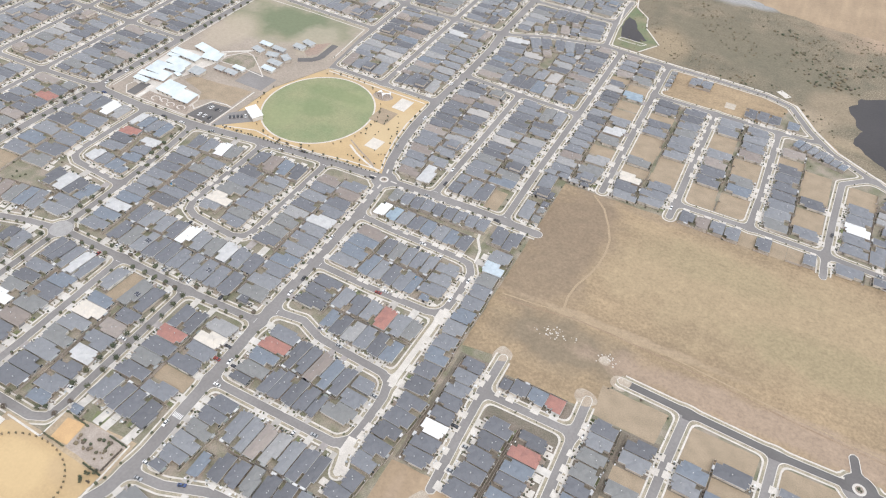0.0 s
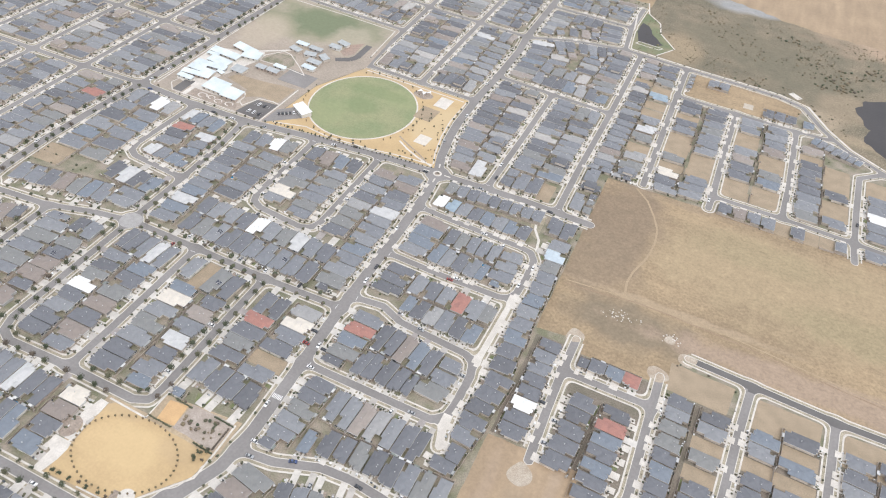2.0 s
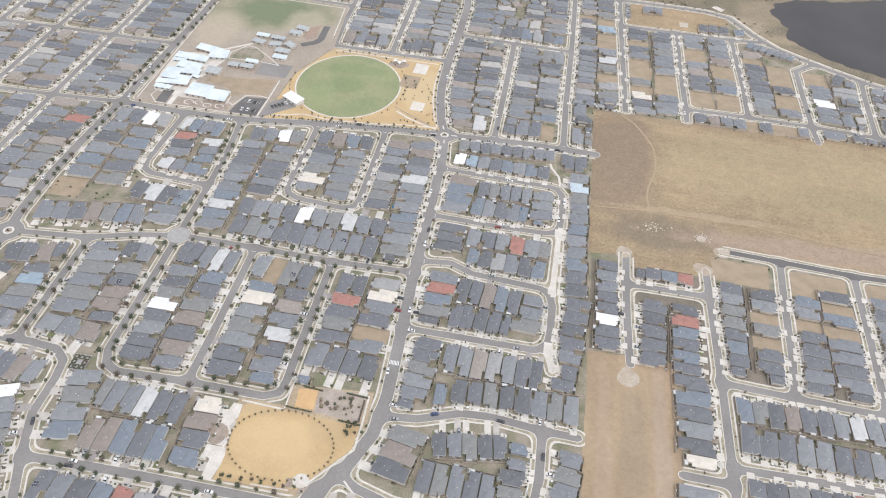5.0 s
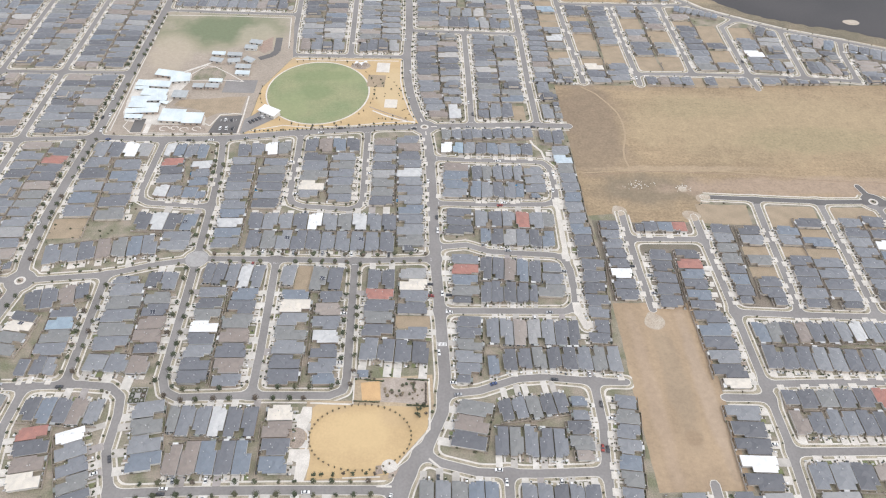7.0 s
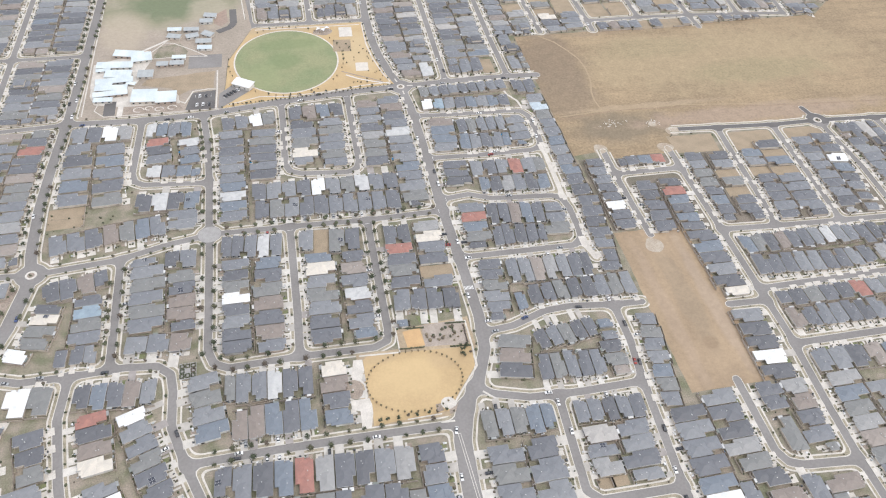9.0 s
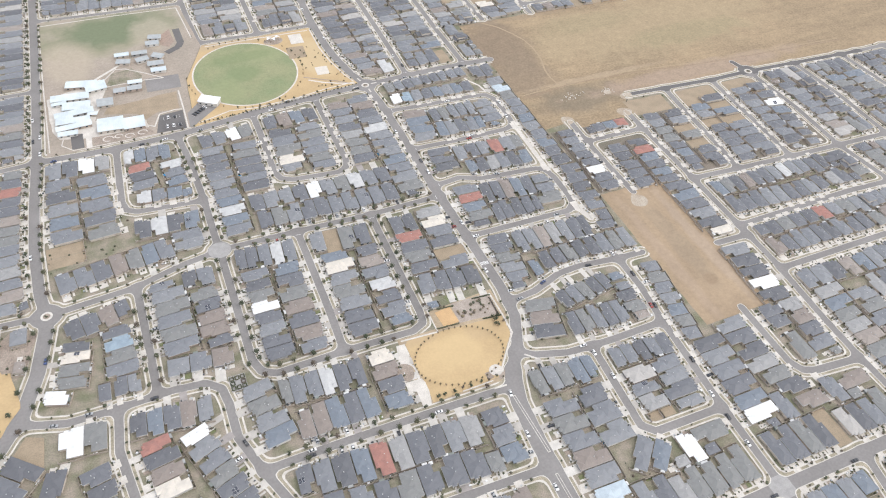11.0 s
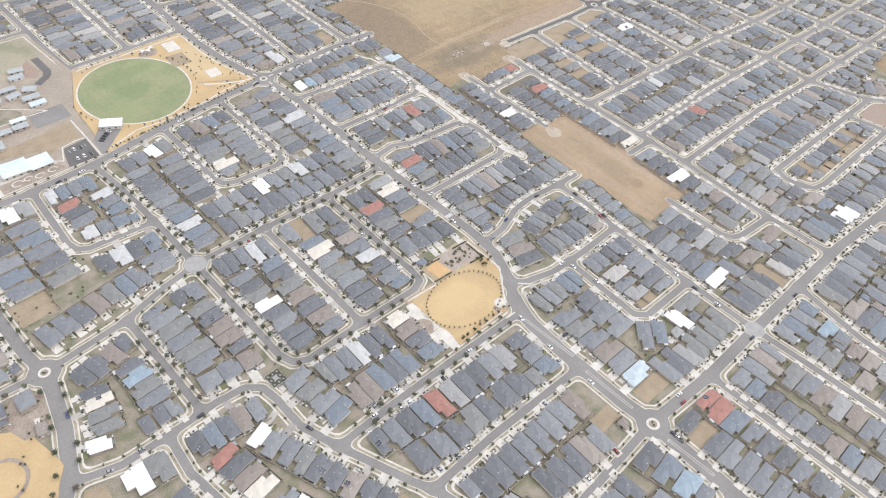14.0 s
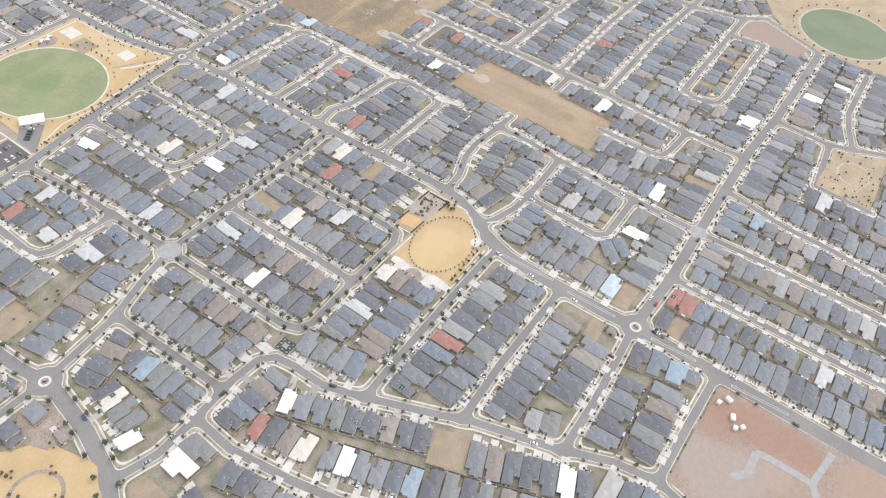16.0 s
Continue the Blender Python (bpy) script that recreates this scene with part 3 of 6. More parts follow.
dist = np.full((NY, NX), 60.0)
raw, toward = np.full((NY, NX), 60.0), np.zeros((NY, NX, 2))
fresh = np.zeros((NY, NX), bool)
lane = np.zeros((NY, NX), bool)
REACH, FILLET = 40.0, 5.0
for half, pts, fronts, seal in ROADS:
    one = np.full((NY, NX), 60.0)
    for a, b in zip(pts, pts[1:]):
        i0 = max(0, int((min(a[0], b[0]) - REACH - X0) / STEP))
        i1 = min(NX, int((max(a[0], b[0]) + REACH - X0) / STEP) + 2)
        j0 = max(0, int((min(a[1], b[1]) - REACH - Y0) / STEP))
        j1 = min(NY, int((max(a[1], b[1]) + REACH - Y0) / STEP) + 2)
        if i1 <= i0 or j1 <= j0:
            continue
        w_ = np.s_[j0:j1, i0:i1]
        sd = seg_distance(gx[w_], gy[w_], a, b) - half
        one[w_] = np.minimum(one[w_], sd)
        ln = math.hypot(b[0] - a[0], b[1] - a[1])
        if ln > 6:
            flank = np.sign((b[0] - a[0]) * (gy[w_] - a[1]) - (b[1] - a[1]) * (gx[w_] - a[0]))
            closer = sd < raw[w_]
            raw[w_] = np.where(closer, sd, raw[w_])
            toward[w_] = np.where(closer[..., None], np.stack([-(b[1] - a[1]) / ln * flank, (b[0] - a[0]) / ln * flank], -1), toward[w_])
    if seal == "new":
        fresh |= one < 3
    if seal == "lane":
        lane |= one < 2
    h = np.clip(FILLET - np.abs(dist - one), 0, None) / FILLET
    dist = np.minimum(dist, one) - h * h * FILLET * 0.25
for x, y, r in ((0, 0, 9.5), (-268, -174, 9.5), (-24, -435, 10), (342, -98.5, 9.5), (-158, -155, 8)):
    dist = np.minimum(dist, np.hypot(gx - x, gy - y) - r)


def clearance(x, y):
    i, j = (x - X0) / STEP, (y - Y0) / STEP
    i0, j0 = int(min(max(i, 0), NX - 2)), int(min(max(j, 0), NY - 2))
    u, v = min(max(i - i0, 0), 1), min(max(j - j0, 0), 1)
    return float((dist[j0, i0] * (1 - u) + dist[j0, i0 + 1] * u) * (1 - v) + (dist[j0 + 1, i0] * (1 - u) + dist[j0 + 1, i0 + 1] * u) * v)


def area(polys):
    """Which spots of the plan lie inside any of the polygons."""
    out = np.zeros((NY, NX), bool)
    for poly in polys:
        hit = np.zeros((NY, NX), bool)
        for (xa, ya), (xb, yb) in zip(poly, poly[1:] + poly[:1]):
            if ya != yb:
                hit ^= ((ya > gy) != (yb > gy)) & (gx < (xb - xa) * (gy - ya) / (yb - ya) + xa)
        out |= hit
    return out


def clip(poly, level, above):
    """Cuts a polygon of (x, y, d) to d above or below a level."""
    out = []
    for p, q in zip(poly, poly[1:] + poly[:1]):
        ip, iq = (p[2] > level) == above, (q[2] > level) == above
        if ip:
            out.append(p)
        if ip != iq:
            t = (level - p[2]) / (q[2] - p[2])
            out.append((p[0] + t * (q[0] - p[0]), p[1] + t * (q[1] - p[1]), level))
    return out


def band(lo, hi, z, mat, name, keep=None, skirt=None):
    """A flat strip along all streets, from lo to hi metres off their edge."""
    sh = Shape()
    c = np.stack([dist[:-1, :-1], dist[:-1, 1:], dist[1:, 1:], dist[1:, :-1]])
    touch = (c.min(0) < hi) & (c.max(0) > (lo if lo is not None else -99))
    if keep is not None:
        touch &= keep[:-1, :-1]
    for j, i in np.argwhere(touch).tolist():
        x, y = X0 + STEP * i, Y0 + STEP * j
        poly = [(x, y, dist[j, i]), (x + STEP, y, dist[j, i + 1]), (x + STEP, y + STEP, dist[j + 1, i + 1]), (x, y + STEP, dist[j + 1, i])]
        if lo is not None:
            poly = clip(poly, lo, True)
        if poly:
            poly = clip(poly, hi, False)
        if len(poly) < 3:
            continue
        sh.poly([(p[0], p[1], z) for p in poly])
        if skirt is not None:
            for p, q in zip(poly, poly[1:] + poly[:1]):
                if p[2] == lo and q[2] == lo:
                    sh.poly([(p[0], p[1], skirt), (q[0], q[1], skirt), (q[0], q[1], z), (p[0], p[1], z)])
    return new(name, sh.mesh(name, mat))


# ---- ground ----
g = Shape()
g.poly([(-4500, -4500, 0), (4500, -4500, 0), (4500, 4500, 0), (-4500, 4500, 0)])
tagged(new("ground", g.mesh("ground", field_mat)), "dry tan pasture running to the horizon", "ground", kind="structure")
for k, poly in enumerate(SUBURB):
    patch("yards", poly, 0.03, yard_mat, "bare soil and thin lawn of the house yards", "ground", amp=0.5)
for poly in ([(149, -121), (195, -122), (194, -207), (150, -204)], [(202, -124), (345, -120), (338, -212), (202, -208)], [(120, -118), (140, -118), (139, -197), (119, -197)]):
    patch("soil_yards", poly, 0.045, soil_mat, "dark bare soil of newly built house yards", "ground", amp=0.5)
patch("marsh", MARSH, 0.04, scrub_ground, "olive brown scrubby marsh beside the lake", "marsh", amp=3)
bare_mask = area([PADDOCK, MIDFIELD, SITE])
tagged(band(None, 0.0, 0.10, asphalt, "road", ~fresh & ~lane), "grey weathered asphalt of the suburban streets", "road", kind="structure")
tagged(band(None, 0.0, 0.10, concrete, "lane", lane & ~fresh), "pale concrete lane between the houses", "lane", kind="structure")
tagged(band(None, 0.0, 0.10, new_asphalt, "road_new", fresh), "dark fresh asphalt of a new estate street", "road", kind="structure")
tagged(band(0.0, 0.42, 0.24, kerb_mat, "kerb", skirt=0.10), "pale concrete kerb along the streets", "kerb", kind="structure")
tagged(band(0.42, 1.95, 0.22, verge_mat, "verge", ~bare_mask), "dry grass strip between kerb and footpath", "verge", kind="structure")
tagged(band(1.95, 2.95, 0.24, concrete, "pavement", ~bare_mask), "pale concrete footpath beside the streets", "footpath", kind="structure")

patch("oval_park_ground", OVAL_PARK, 0.26, ochre_mat, "ochre dry turf round the sports oval", "park", amp=0.3)
patch("sports_oval", ellipse(-93, 54, 44.3, 49.6, 64), 0.32, green_mat, "green watered turf of the sports oval", "sports oval")
patch("school_ground", SCHOOL, 0.27, school_mat, "bare brown school yard", "school yard", amp=0.4)
patch("ochre_park_ground", OCHRE_PARK, 0.26, pale_turf, "pale dry turf of the small park", "park", amp=0.2)
patch("ochre_lawn", [(-67, -273.8), (-47, -274), (-4.2, -277), (-4.6, -291), (-18.5, -307.6), (-25.5, -318.3), (-69.3, -320.3), (-68.7, -303), (-69.6, -291), (-69.3, -276)], 0.29, ochre_mat, "ochre dry lawn of the small park", "lawn", amp=0.4)
patch("mid_field", MIDFIELD, 0.06, strip_mat, "bare tan field between the houses", "field", amp=0.8)
patch("building_site", SITE, 0.27, red_dirt, "red-brown earth of a building site", "building site", amp=0.6)
patch("east_park_ground", EAST_PARK, 0.27, pale_turf, "pale dry turf round the second oval", "park", amp=1)
patch("east_oval", ellipse(454, -463, 46, 46), 0.33, deep_green, "green turf of the second sports oval", "sports oval")
patch("west_park_ground", WEST_PARK, 0.27, ochre_mat, "ochre dry turf of the corner reserve", "park", amp=1)
patch("corner_lot", WEST_LOT, 0.2, vacant_mat, "bare tan corner lot beside the avenue", "vacant land", amp=0.4)
patch("reserve_lot", [(-273.5, -186), (-277, -198), (-281, -212), (-294, -210), (-301, -190), (-288, -179)], 0.3, mulch_mat, "bare grey-brown lot beside the reserve", "vacant land", amp=0.5)
for strip in STRIPS:
    patch("new_street_lots", strip, 0.055, vacant_mat, "bare tan lots along the new street", "vacant land", amp=0.5)
patch("north_strip_lots", [(151, 231), (250, 230.5), (259, 268), (236, 279), (151, 282)], 0.05, field_mat, "wide bare tan lots waiting for houses", "vacant land", amp=0.5)
patch("east_dirt", EAST_DIRT, 0.06, red_dirt, "bare reddish earth between new streets", "bare earth", amp=1)
patch("pond_bank", [(82, 298), (114, 299), (127, 322), (107, 350), (101, 374), (84, 392), (74, 392), (78, 340)], 0.08, dull_green, "green sedge bank round the pond", "bank", amp=1)
patch("pond", [(90, 318), (106, 316), (114, 324), (100, 342), (92, 362), (84, 366), (84, 340)], 0.12, water_mat, "dark narrow pond beside the houses", "pond", amp=1.5)
patch("lake", [(307, 300), (317, 325), (341, 340), (400, 350), (560, 420), (700, 330), (560, 150), (480, 154), (440, 173), (388, 190), (347, 211), (324, 232), (314, 246), (319, 268)], 0.12, water_mat, "dark still lake beside the estate", "lake", amp=4)
patch("far_field", [(160, 492), (190, 484), (222, 473), (265, 462), (331, 461), (450, 470), (900, 470), (900, 900), (160, 900)], 0.07, strip_mat, "bare tan field beyond the marsh", "field", amp=4)
patch("lake_island", ellipse(455, 192, 9, 6, 24), 0.3, gravel_mat, "pale bare islet in the lake", "island", amp=1)


# ---- houses ----
class Model:
    """One house design: its meshes, and where they sit on the lot. x runs along the street, y away from it."""

    def __init__(self, w_, d_, side, storeys, seed):
        rnd = random.Random(seed)
        self.w, self.d = w_, d_
        hw, s = w_ / 2, side
        gw = w_ * 0.52
        gx0, gx1 = (hw - gw, hw) if s > 0 else (-hw, -hw + gw)
        eave, pitch, over = 2.25, 0.27, 0.25
        wall, roof = Shape(), Shape()
        gut = rnd.choice((0.0, 0.12, 0.16))
        step_ = rnd.uniform(1.0, 2.2)
        wall.box(gx0 + over, over, 0, gx1 - over, step_ + 2, eave)
        if d_ > 12.5:
            mid = step_ + (d_ - step_) * rnd.uniform(0.56, 0.7)
            nw = w_ * rnd.uniform(0.66, 0.86)
            bx0 = -hw if rnd.random() < 0.5 else hw - nw
            roof.hip(-hw, step_, hw, mid, eave, pitch, gutter=gut)
            roof.hip(bx0, mid - nw * 0.55, bx0 + nw, d_, eave + 0.01, pitch, gutter=gut)
            if rnd.random() < 0.6:
                ex0 = -hw if bx0 > -hw else hw - (w_ - nw) - 1.0
                roof.hip(ex0, mid - 2.0, ex0 + (w_ - nw) + 1.0, mid + rnd.uniform(1.2, 2.6), eave + 0.005, pitch, gutter=gut)
            wall.box(-hw + over, step_ + over, 0, hw - over, mid - over, eave)
            wall.box(bx0 + over, mid - 1, 0, bx0 + nw - over, d_ - over, eave)
        else:
            roof.hip(-hw, step_, hw, d_, eave, pitch, gutter=gut)
            wall.box(-hw + over, step_ + over, 0, hw - over, d_ - over, eave)
        roof.hip(gx0, 0, gx1, 5.6, eave + 0.015, pitch * 0.98, gutter=gut)
        px_ = -s * hw * 0.42
        roof.hip(px_ - 1.2, step_ - 1.0, px_ + 1.2, step_ + 1.6, eave + 0.02, pitch, gutter=gut)
        wall.box(px_ - 1.0, step_ - 0.85, 0, px_ - 0.75, step_ - 0.6, eave)
        wall.box(px_ + 0.75, step_ - 0.85, 0, px_ + 1.0, step_ - 0.6, eave)
        if storeys == 2:
            y0, y1 = 2.6, 2.6 + rnd.uniform(8, 9.5)
            wall.box(-hw + 0.9, y0 + over, eave - 0.2, hw - 0.9, y1 - over, 4.7)
            roof.hip(-hw + 0.5, y0, hw - 0.5, y1, 4.7, pitch, gutter=gut)
        self.wall, self.roof = wall.mesh("wall", wall_mat), roof.mesh("roof", roof_mat, gutter_mat)
        door = Shape()
        door.box(gx0 + 0.75, over - 0.05, 0.0, gx1 - 0.75, over + 0.03, 1.95)
        for k in range(1, 4):
            door.box(gx0 + 0.75, over - 0.075, k * 0.48 - 0.02, gx1 - 0.75, over - 0.05, k * 0.48 + 0.02)
        self.door = door.mesh("garage_door", door_mat)
        self.gmid = (gx0 + gx1) / 2
        self.wins = []
        wx = -s * hw * 0.48
        for x, y in ((wx, step_ + over), (-hw * 0.4, d_ - over), (hw * 0.45, d_ - over)):
            pane, sh = Shape(), Shape()
            pane.box(x - 0.9, y - 0.05, 0.75, x + 0.9, y + 0.05, 1.9)
            for u in (-0.95, -0.03, 0.89):
                sh.box(x + u, y - 0.08, 0.7, x + u + 0.06, y + 0.08, 1.95)
            sh.box(x - 0.95, y - 0.1, 0.65, x + 0.95, y + 0.1, 0.73)
            self.wins.append((sh.mesh("window", white_paint), pane.mesh("pane", glass_mat)))
        drive = Shape()
        dw = gw / 2 - 0.1
        drive.poly([(self.gmid - dw, -5.0, 0.25), (self.gmid + dw, -5.0, 0.25), (self.gmid + dw, 0.4, 0.17), (self.gmid - dw, 0.4, 0.17)])
        drive.box(self.gmid - dw, -5.0, 0.0, self.gmid + dw, -4.95, 0.245)
        self.drive = drive.mesh("driveway", drive_mat)
        px = -s * hw * 0.35
        walk_ = Shape()
        walk_.poly([(px - 0.6, -2.8, 0.19), (px + 0.6, -2.8, 0.19), (px + 0.6, step_ + over, 0.17), (px - 0.6, step_ + over, 0.17)])
        self.path = walk_.mesh("front_path", drive_mat)
        self.vents = []
        for k in range(2):
            x, y = rnd.uniform(-hw * 0.5, hw * 0.5), rnd.uniform(d_ * 0.3, d_ * 0.8)
            top = eave + (hw - abs(x)) * pitch
            vent = Shape()
            vent.box(x - 0.16, y - 0.16, top - 0.5, x + 0.16, y + 0.16, top + 0.2)
            vent.hip(x - 0.24, y - 0.24, x + 0.24, y + 0.24, top + 0.25, 0.4, thick=0.06)
            self.vents.append(vent.mesh("roof_vent", pale_roof))
        pat = Shape()
        x0 = rnd.uniform(-hw + 0.3, hw - 3.6)
        pat.box(x0, d_ - 0.5, 2.05, x0 + 3.0, d_ + 1.3, 2.15)
        for x, y in ((x0 + 0.1, d_ + 1.15), (x0 + 2.8, d_ + 1.15)):
            pat.box(x, y, 0, x + 0.1, y + 0.1, 2.05)
        fx = hw + 0.3
        back, side_ = Shape(), Shape()
        back.box(-fx, d_ + 1.35, 0, fx, d_ + 1.42, 1.7)
        side_.box(fx - 0.03, d_ - 0.2, 0, fx + 0.03, d_ + 1.3, 1.6)
        self.fence = back.mesh("back_panel", fence_mat), side_.mesh("side_panel", fence_mat)
        self.patio = pat.mesh("patio_roof", shed_mat)
        fall = Matrix.Translation((-s * hw * 0.52, d_ * 0.55, eave + hw * 0.48 * pitch + 0.12)) @ Matrix.Rotation(-s * math.atan(pitch), 4, 'Y')
        self.solar = []
        for u in range(2):
            for v in range(2):
                x, y = -1.62 + u * 1.6, -1.6 + v * 1.52
                sol = Shape()
                sol.now = 1
                sol.box(x, y, 0.0, x + 1.6, y + 1.52, 0.05, fall)
                sol.now = 0
                sol.box(x + 0.03, y + 0.03, 0.03, x + 1.57, y + 1.49, 0.06, fall)
                self.solar.append(sol.mesh("solar_panel", panel_mat, white_paint))


DEPTHS = (10.0, 12.0, 13.5, 15.0, 16.5, 18.0, 19.5, 21.0)
MODELS = {}      # by depth, several widths each
for k, d_ in enumerate(DEPTHS):
    widths = (8.2, 8.8) if d_ < 11 else (9.0, 9.5, 9.9, 10.4)
    MODELS[d_] = [Model(w_, d_ + 0.3 * (q % 2), 1 if (k + q) % 2 else -1, 1, 31 * k + 7 * q + 1) for q, w_ in enumerate(widths)]
NARROW = {d_: [Model(7.6, d_, 1, 1, 301 + k), Model(6.6, d_ - 0.4, -1, 1, 331 + k)] for k, d_ in enumerate((16.5, 13.5))}
TALL = [Model(9.4, 14.8, 1, 2, 91), Model(9.9, 15.4, -1, 2, 97)]

PLACED = []      # footprints: centre, half sizes, axes
CELL = {}


def corners(cx, cy, hw, hd, ux, uy):
    return [(cx + a * hw * ux - b * hd * uy, cy + a * hw * uy + b * hd * ux) for a, b in ((-1, -1), (1, -1), (1, 1), (-1, 1))]


def clash(A, B):
    for (cx, cy, hw, hd, ux, uy) in (A, B):
        for ax, ay in ((ux, uy), (-uy, ux)):
            pa = [x * ax + y * ay for x, y in corners(*A)]
            pb = [x * ax + y * ay for x, y in corners(*B)]
            if max(pa) < min(pb) + 0.05 or max(pb) < min(pa) + 0.05:
                return False
    return True


def free(rect):
    i, j = int(rect[0] // 25), int(rect[1] // 25)
    for a in (-1, 0, 1):
        for b in (-1, 0, 1):
            for other in CELL.get((i + a, j + b), ()):
                if (rect[0] - other[0]) ** 2 + (rect[1] - other[1]) ** 2 < (math.hypot(rect[2], rect[3]) + math.hypot(other[2], other[3])) ** 2 and clash(rect, other):
                    return False
    return True


def take(rect):
    CELL.setdefault((int(rect[0] // 25), int(rect[1] // 25)), []).append(rect)


rnd = random.Random(11)
LOTS = []        # model, pose, centre, vacant
SETBACK = 5.0


open_land = area(SUBURB) & ~area(BARE)


def buildable(x, y):
    i, j = int(round((x - X0) / STEP)), int(round((y - Y0) / STEP))
    return 0 <= i < NX and 0 <= j < NY and bool(open_land[j, i])


taken = np.zeros((NY, NX), bool)


def try_lot(mo, fx, fy, nx, ny, room=3.1, middle=5.5, known=False):
    """Puts a house with its front at (fx, fy), facing against n, if the lot is free."""
    if not known:
        nx, ny = squared(nx, ny, fx, fy)
    ux, uy = ny, -nx
    cx, cy = fx + nx * mo.d / 2, fy + ny * mo.d / 2
    if not (X0 + 14 < cx < X0 + STEP * NX - 14 and Y0 + 14 < cy < Y0 + STEP * NY - 14) or clearance(cx, cy) < middle:
        return False
    if not known and not buildable(cx, cy):
        return False
    hull = corners(cx, cy, mo.w / 2, mo.d / 2, ux, uy)
    for hx, hy in [(cx, cy), *hull]:
        if not known and taken[int(round((0.9 * hy + 0.1 * cy - Y0) / STEP)), int(round((0.9 * hx + 0.1 * cx - X0) / STEP))]:
            return False
    if any(clearance(*h_) < room or (not known and not buildable(*h_)) for h_ in hull):
        return False
    rect = (cx, cy, mo.w / 2 + 0.2, mo.d / 2 + 0.45, ux, uy)
    if not free(rect):
        return False
    take(rect)
    for u in range(-6, 7):
        for v in range(-8, 9):
            x, y = cx + ux * u * (mo.w / 2 - 1.2) / 6 + nx * v * (mo.d / 2 - 1.2) / 8, cy + uy * u * (mo.w / 2 - 1.2) / 6 + ny * v * (mo.d / 2 - 1.2) / 8
            taken[int(round((y - Y0) / STEP)), int(round((x - X0) / STEP))] = True
    vac = any((cx - vx) ** 2 + (cy - vy) ** 2 < (49 if cx < 118 or cy < 60 else 120) for vx, vy in VACANT)
    if 246 < cx < 372 and -408 < cy < -362:
        vac = rnd.random() < 0.55
    LOTS.append((mo, Matrix(((ux, nx, 0, fx), (uy, ny, 0, fy), (0, 0, 1, 0.1), (0, 0, 0, 1))), (cx, cy), vac))
    return True


TONE = {}        # roof of the lots whose look is known
FITTED = {}
UNFILLED = []


def fitted(width, depth, side):
    """A house design made to the width and depth of a lot."""
    key = round(width * 2) / 2, round(depth), side
    if key not in FITTED:
        FITTED[key] = [Model(key[0], key[1], side, 1, int(key[0] * 37 + key[1] * 11 + side) + q) for q in range(2)]
    return FITTED[key]


def row(ax, ay, bx, by, depth, looks):
    """A row of houses whose fronts stand on the line a to b; a letter for each lot's roof."""
    length = math.hypot(bx - ax, by - ay)
    tx, ty = (bx - ax) / length, (by - ay) / length
    nx, ny = (-ty, tx) if depth > 0 else (ty, -tx)
    lot, depth = length / len(looks), abs(depth) + 0.8
    for k, code in enumerate(looks):
        fx, fy = ax + tx * (k + 0.5) * lot, ay + ty * (k + 0.5) * lot
        inward = -1 if k > len(looks) / 2 - 0.5 else 1      # corner houses give way to the street's bend
        for slim, short, slide in ((rnd.uniform(0.5, 1.0), rnd.uniform(0, 0.5), 0), (0.8, 1.2, 0), (1.4, 2.0, 0.5), (2.0, 1.0, 0.9), (2.0, 3.5, 0.9), (2.8, 2.0, 1.3), (2.8, 5.0, 1.3), (3.6, 4.0, 1.7), (3.6, 7.0, 1.7), (2.4, 5.5, -1.0), (4.4, 6.0, 2.1), (4.4, 9.0, 2.1)):
            back = max(0.0, 3.3 - clearance(fx, fy)) + rnd.uniform(0, 0.4)
            d_ = max(8.0, depth - back - short + rnd.uniform(-0.6, 0.6))
            mo = rnd.choice(fitted(max(5.5, min(12.5, lot - slim)), d_, rnd.choice((1, -1))))
            before = len(LOTS)
            if try_lot(mo, fx + nx * back + tx * slide * inward, fy + ny * back + ty * slide * inward, nx, ny, 2.2, 4.0, known=True):
                TONE[before] = code
                LOTS[before] = (*LOTS[before][:3], code == "v")
                break
        else:
            UNFILLED.append((fx + nx * depth / 2, fy + ny * depth / 2))


row(141.0, 281.0, 141.5, 82.3, -17.5, "ddgvuvvmlmvgg")
row(153.0, 222.0, 152.7, 78.0, 18.0, "ddvmmvvvmvcd")
row(195.5, 221.0, 194.3, 91.0, -17.5, "ddmmmmgvvvm")
row(207.5, 221.0, 206.0, 92.0, 18.0, "mmvvmbdmvv")
row(249.5, 220.0, 248.3, 92.0, -18.0, "mmmbvvmmvv")
row(262.0, 203.0, 261.0, 91.0, 18.0, "bvddddmmm")
row(302.0, 181.0, 301.0, 92.0, -18.0, "vvvdvvm")
row(318.0, 178.0, 314.1, 66.0, 18.0, "vvmmwmmmm")
row(206.0, 79.0, 304.3, 77.5, -13.0, "dbmmvdvvm")
row(272.3, 222.7, 315.4, 206.1, -13.0, "mmmmmmm")
row(170.1, 276.0, 190.4, 275.5, -14.0, "mm")
row(224.2, 233.0, 254.9, 233.0, 15.0, "ddd")
row(260.5, 233.0, 281.0, 233.0, 13.0, "mm")
row(-34.5, -337.0, -34.5, -373.0, -12.5, "dmm")
row(-151.0, -160.2, -109.4, -163.7, -19.3, "ddmlm")
row(-149.6, -182.8, -149.9, -259.1, 16.1, "mdmwdgdd")
row(-111.6, -183.5, -112.8, -264.1, -17.3, "mdmbmbm")
row(-99.2, -163.0, -57.2, -166.6, -20.0, "mvmd")
row(-96.5, -183.3, -98.2, -260.6, 18.2, "mcmmgdm")
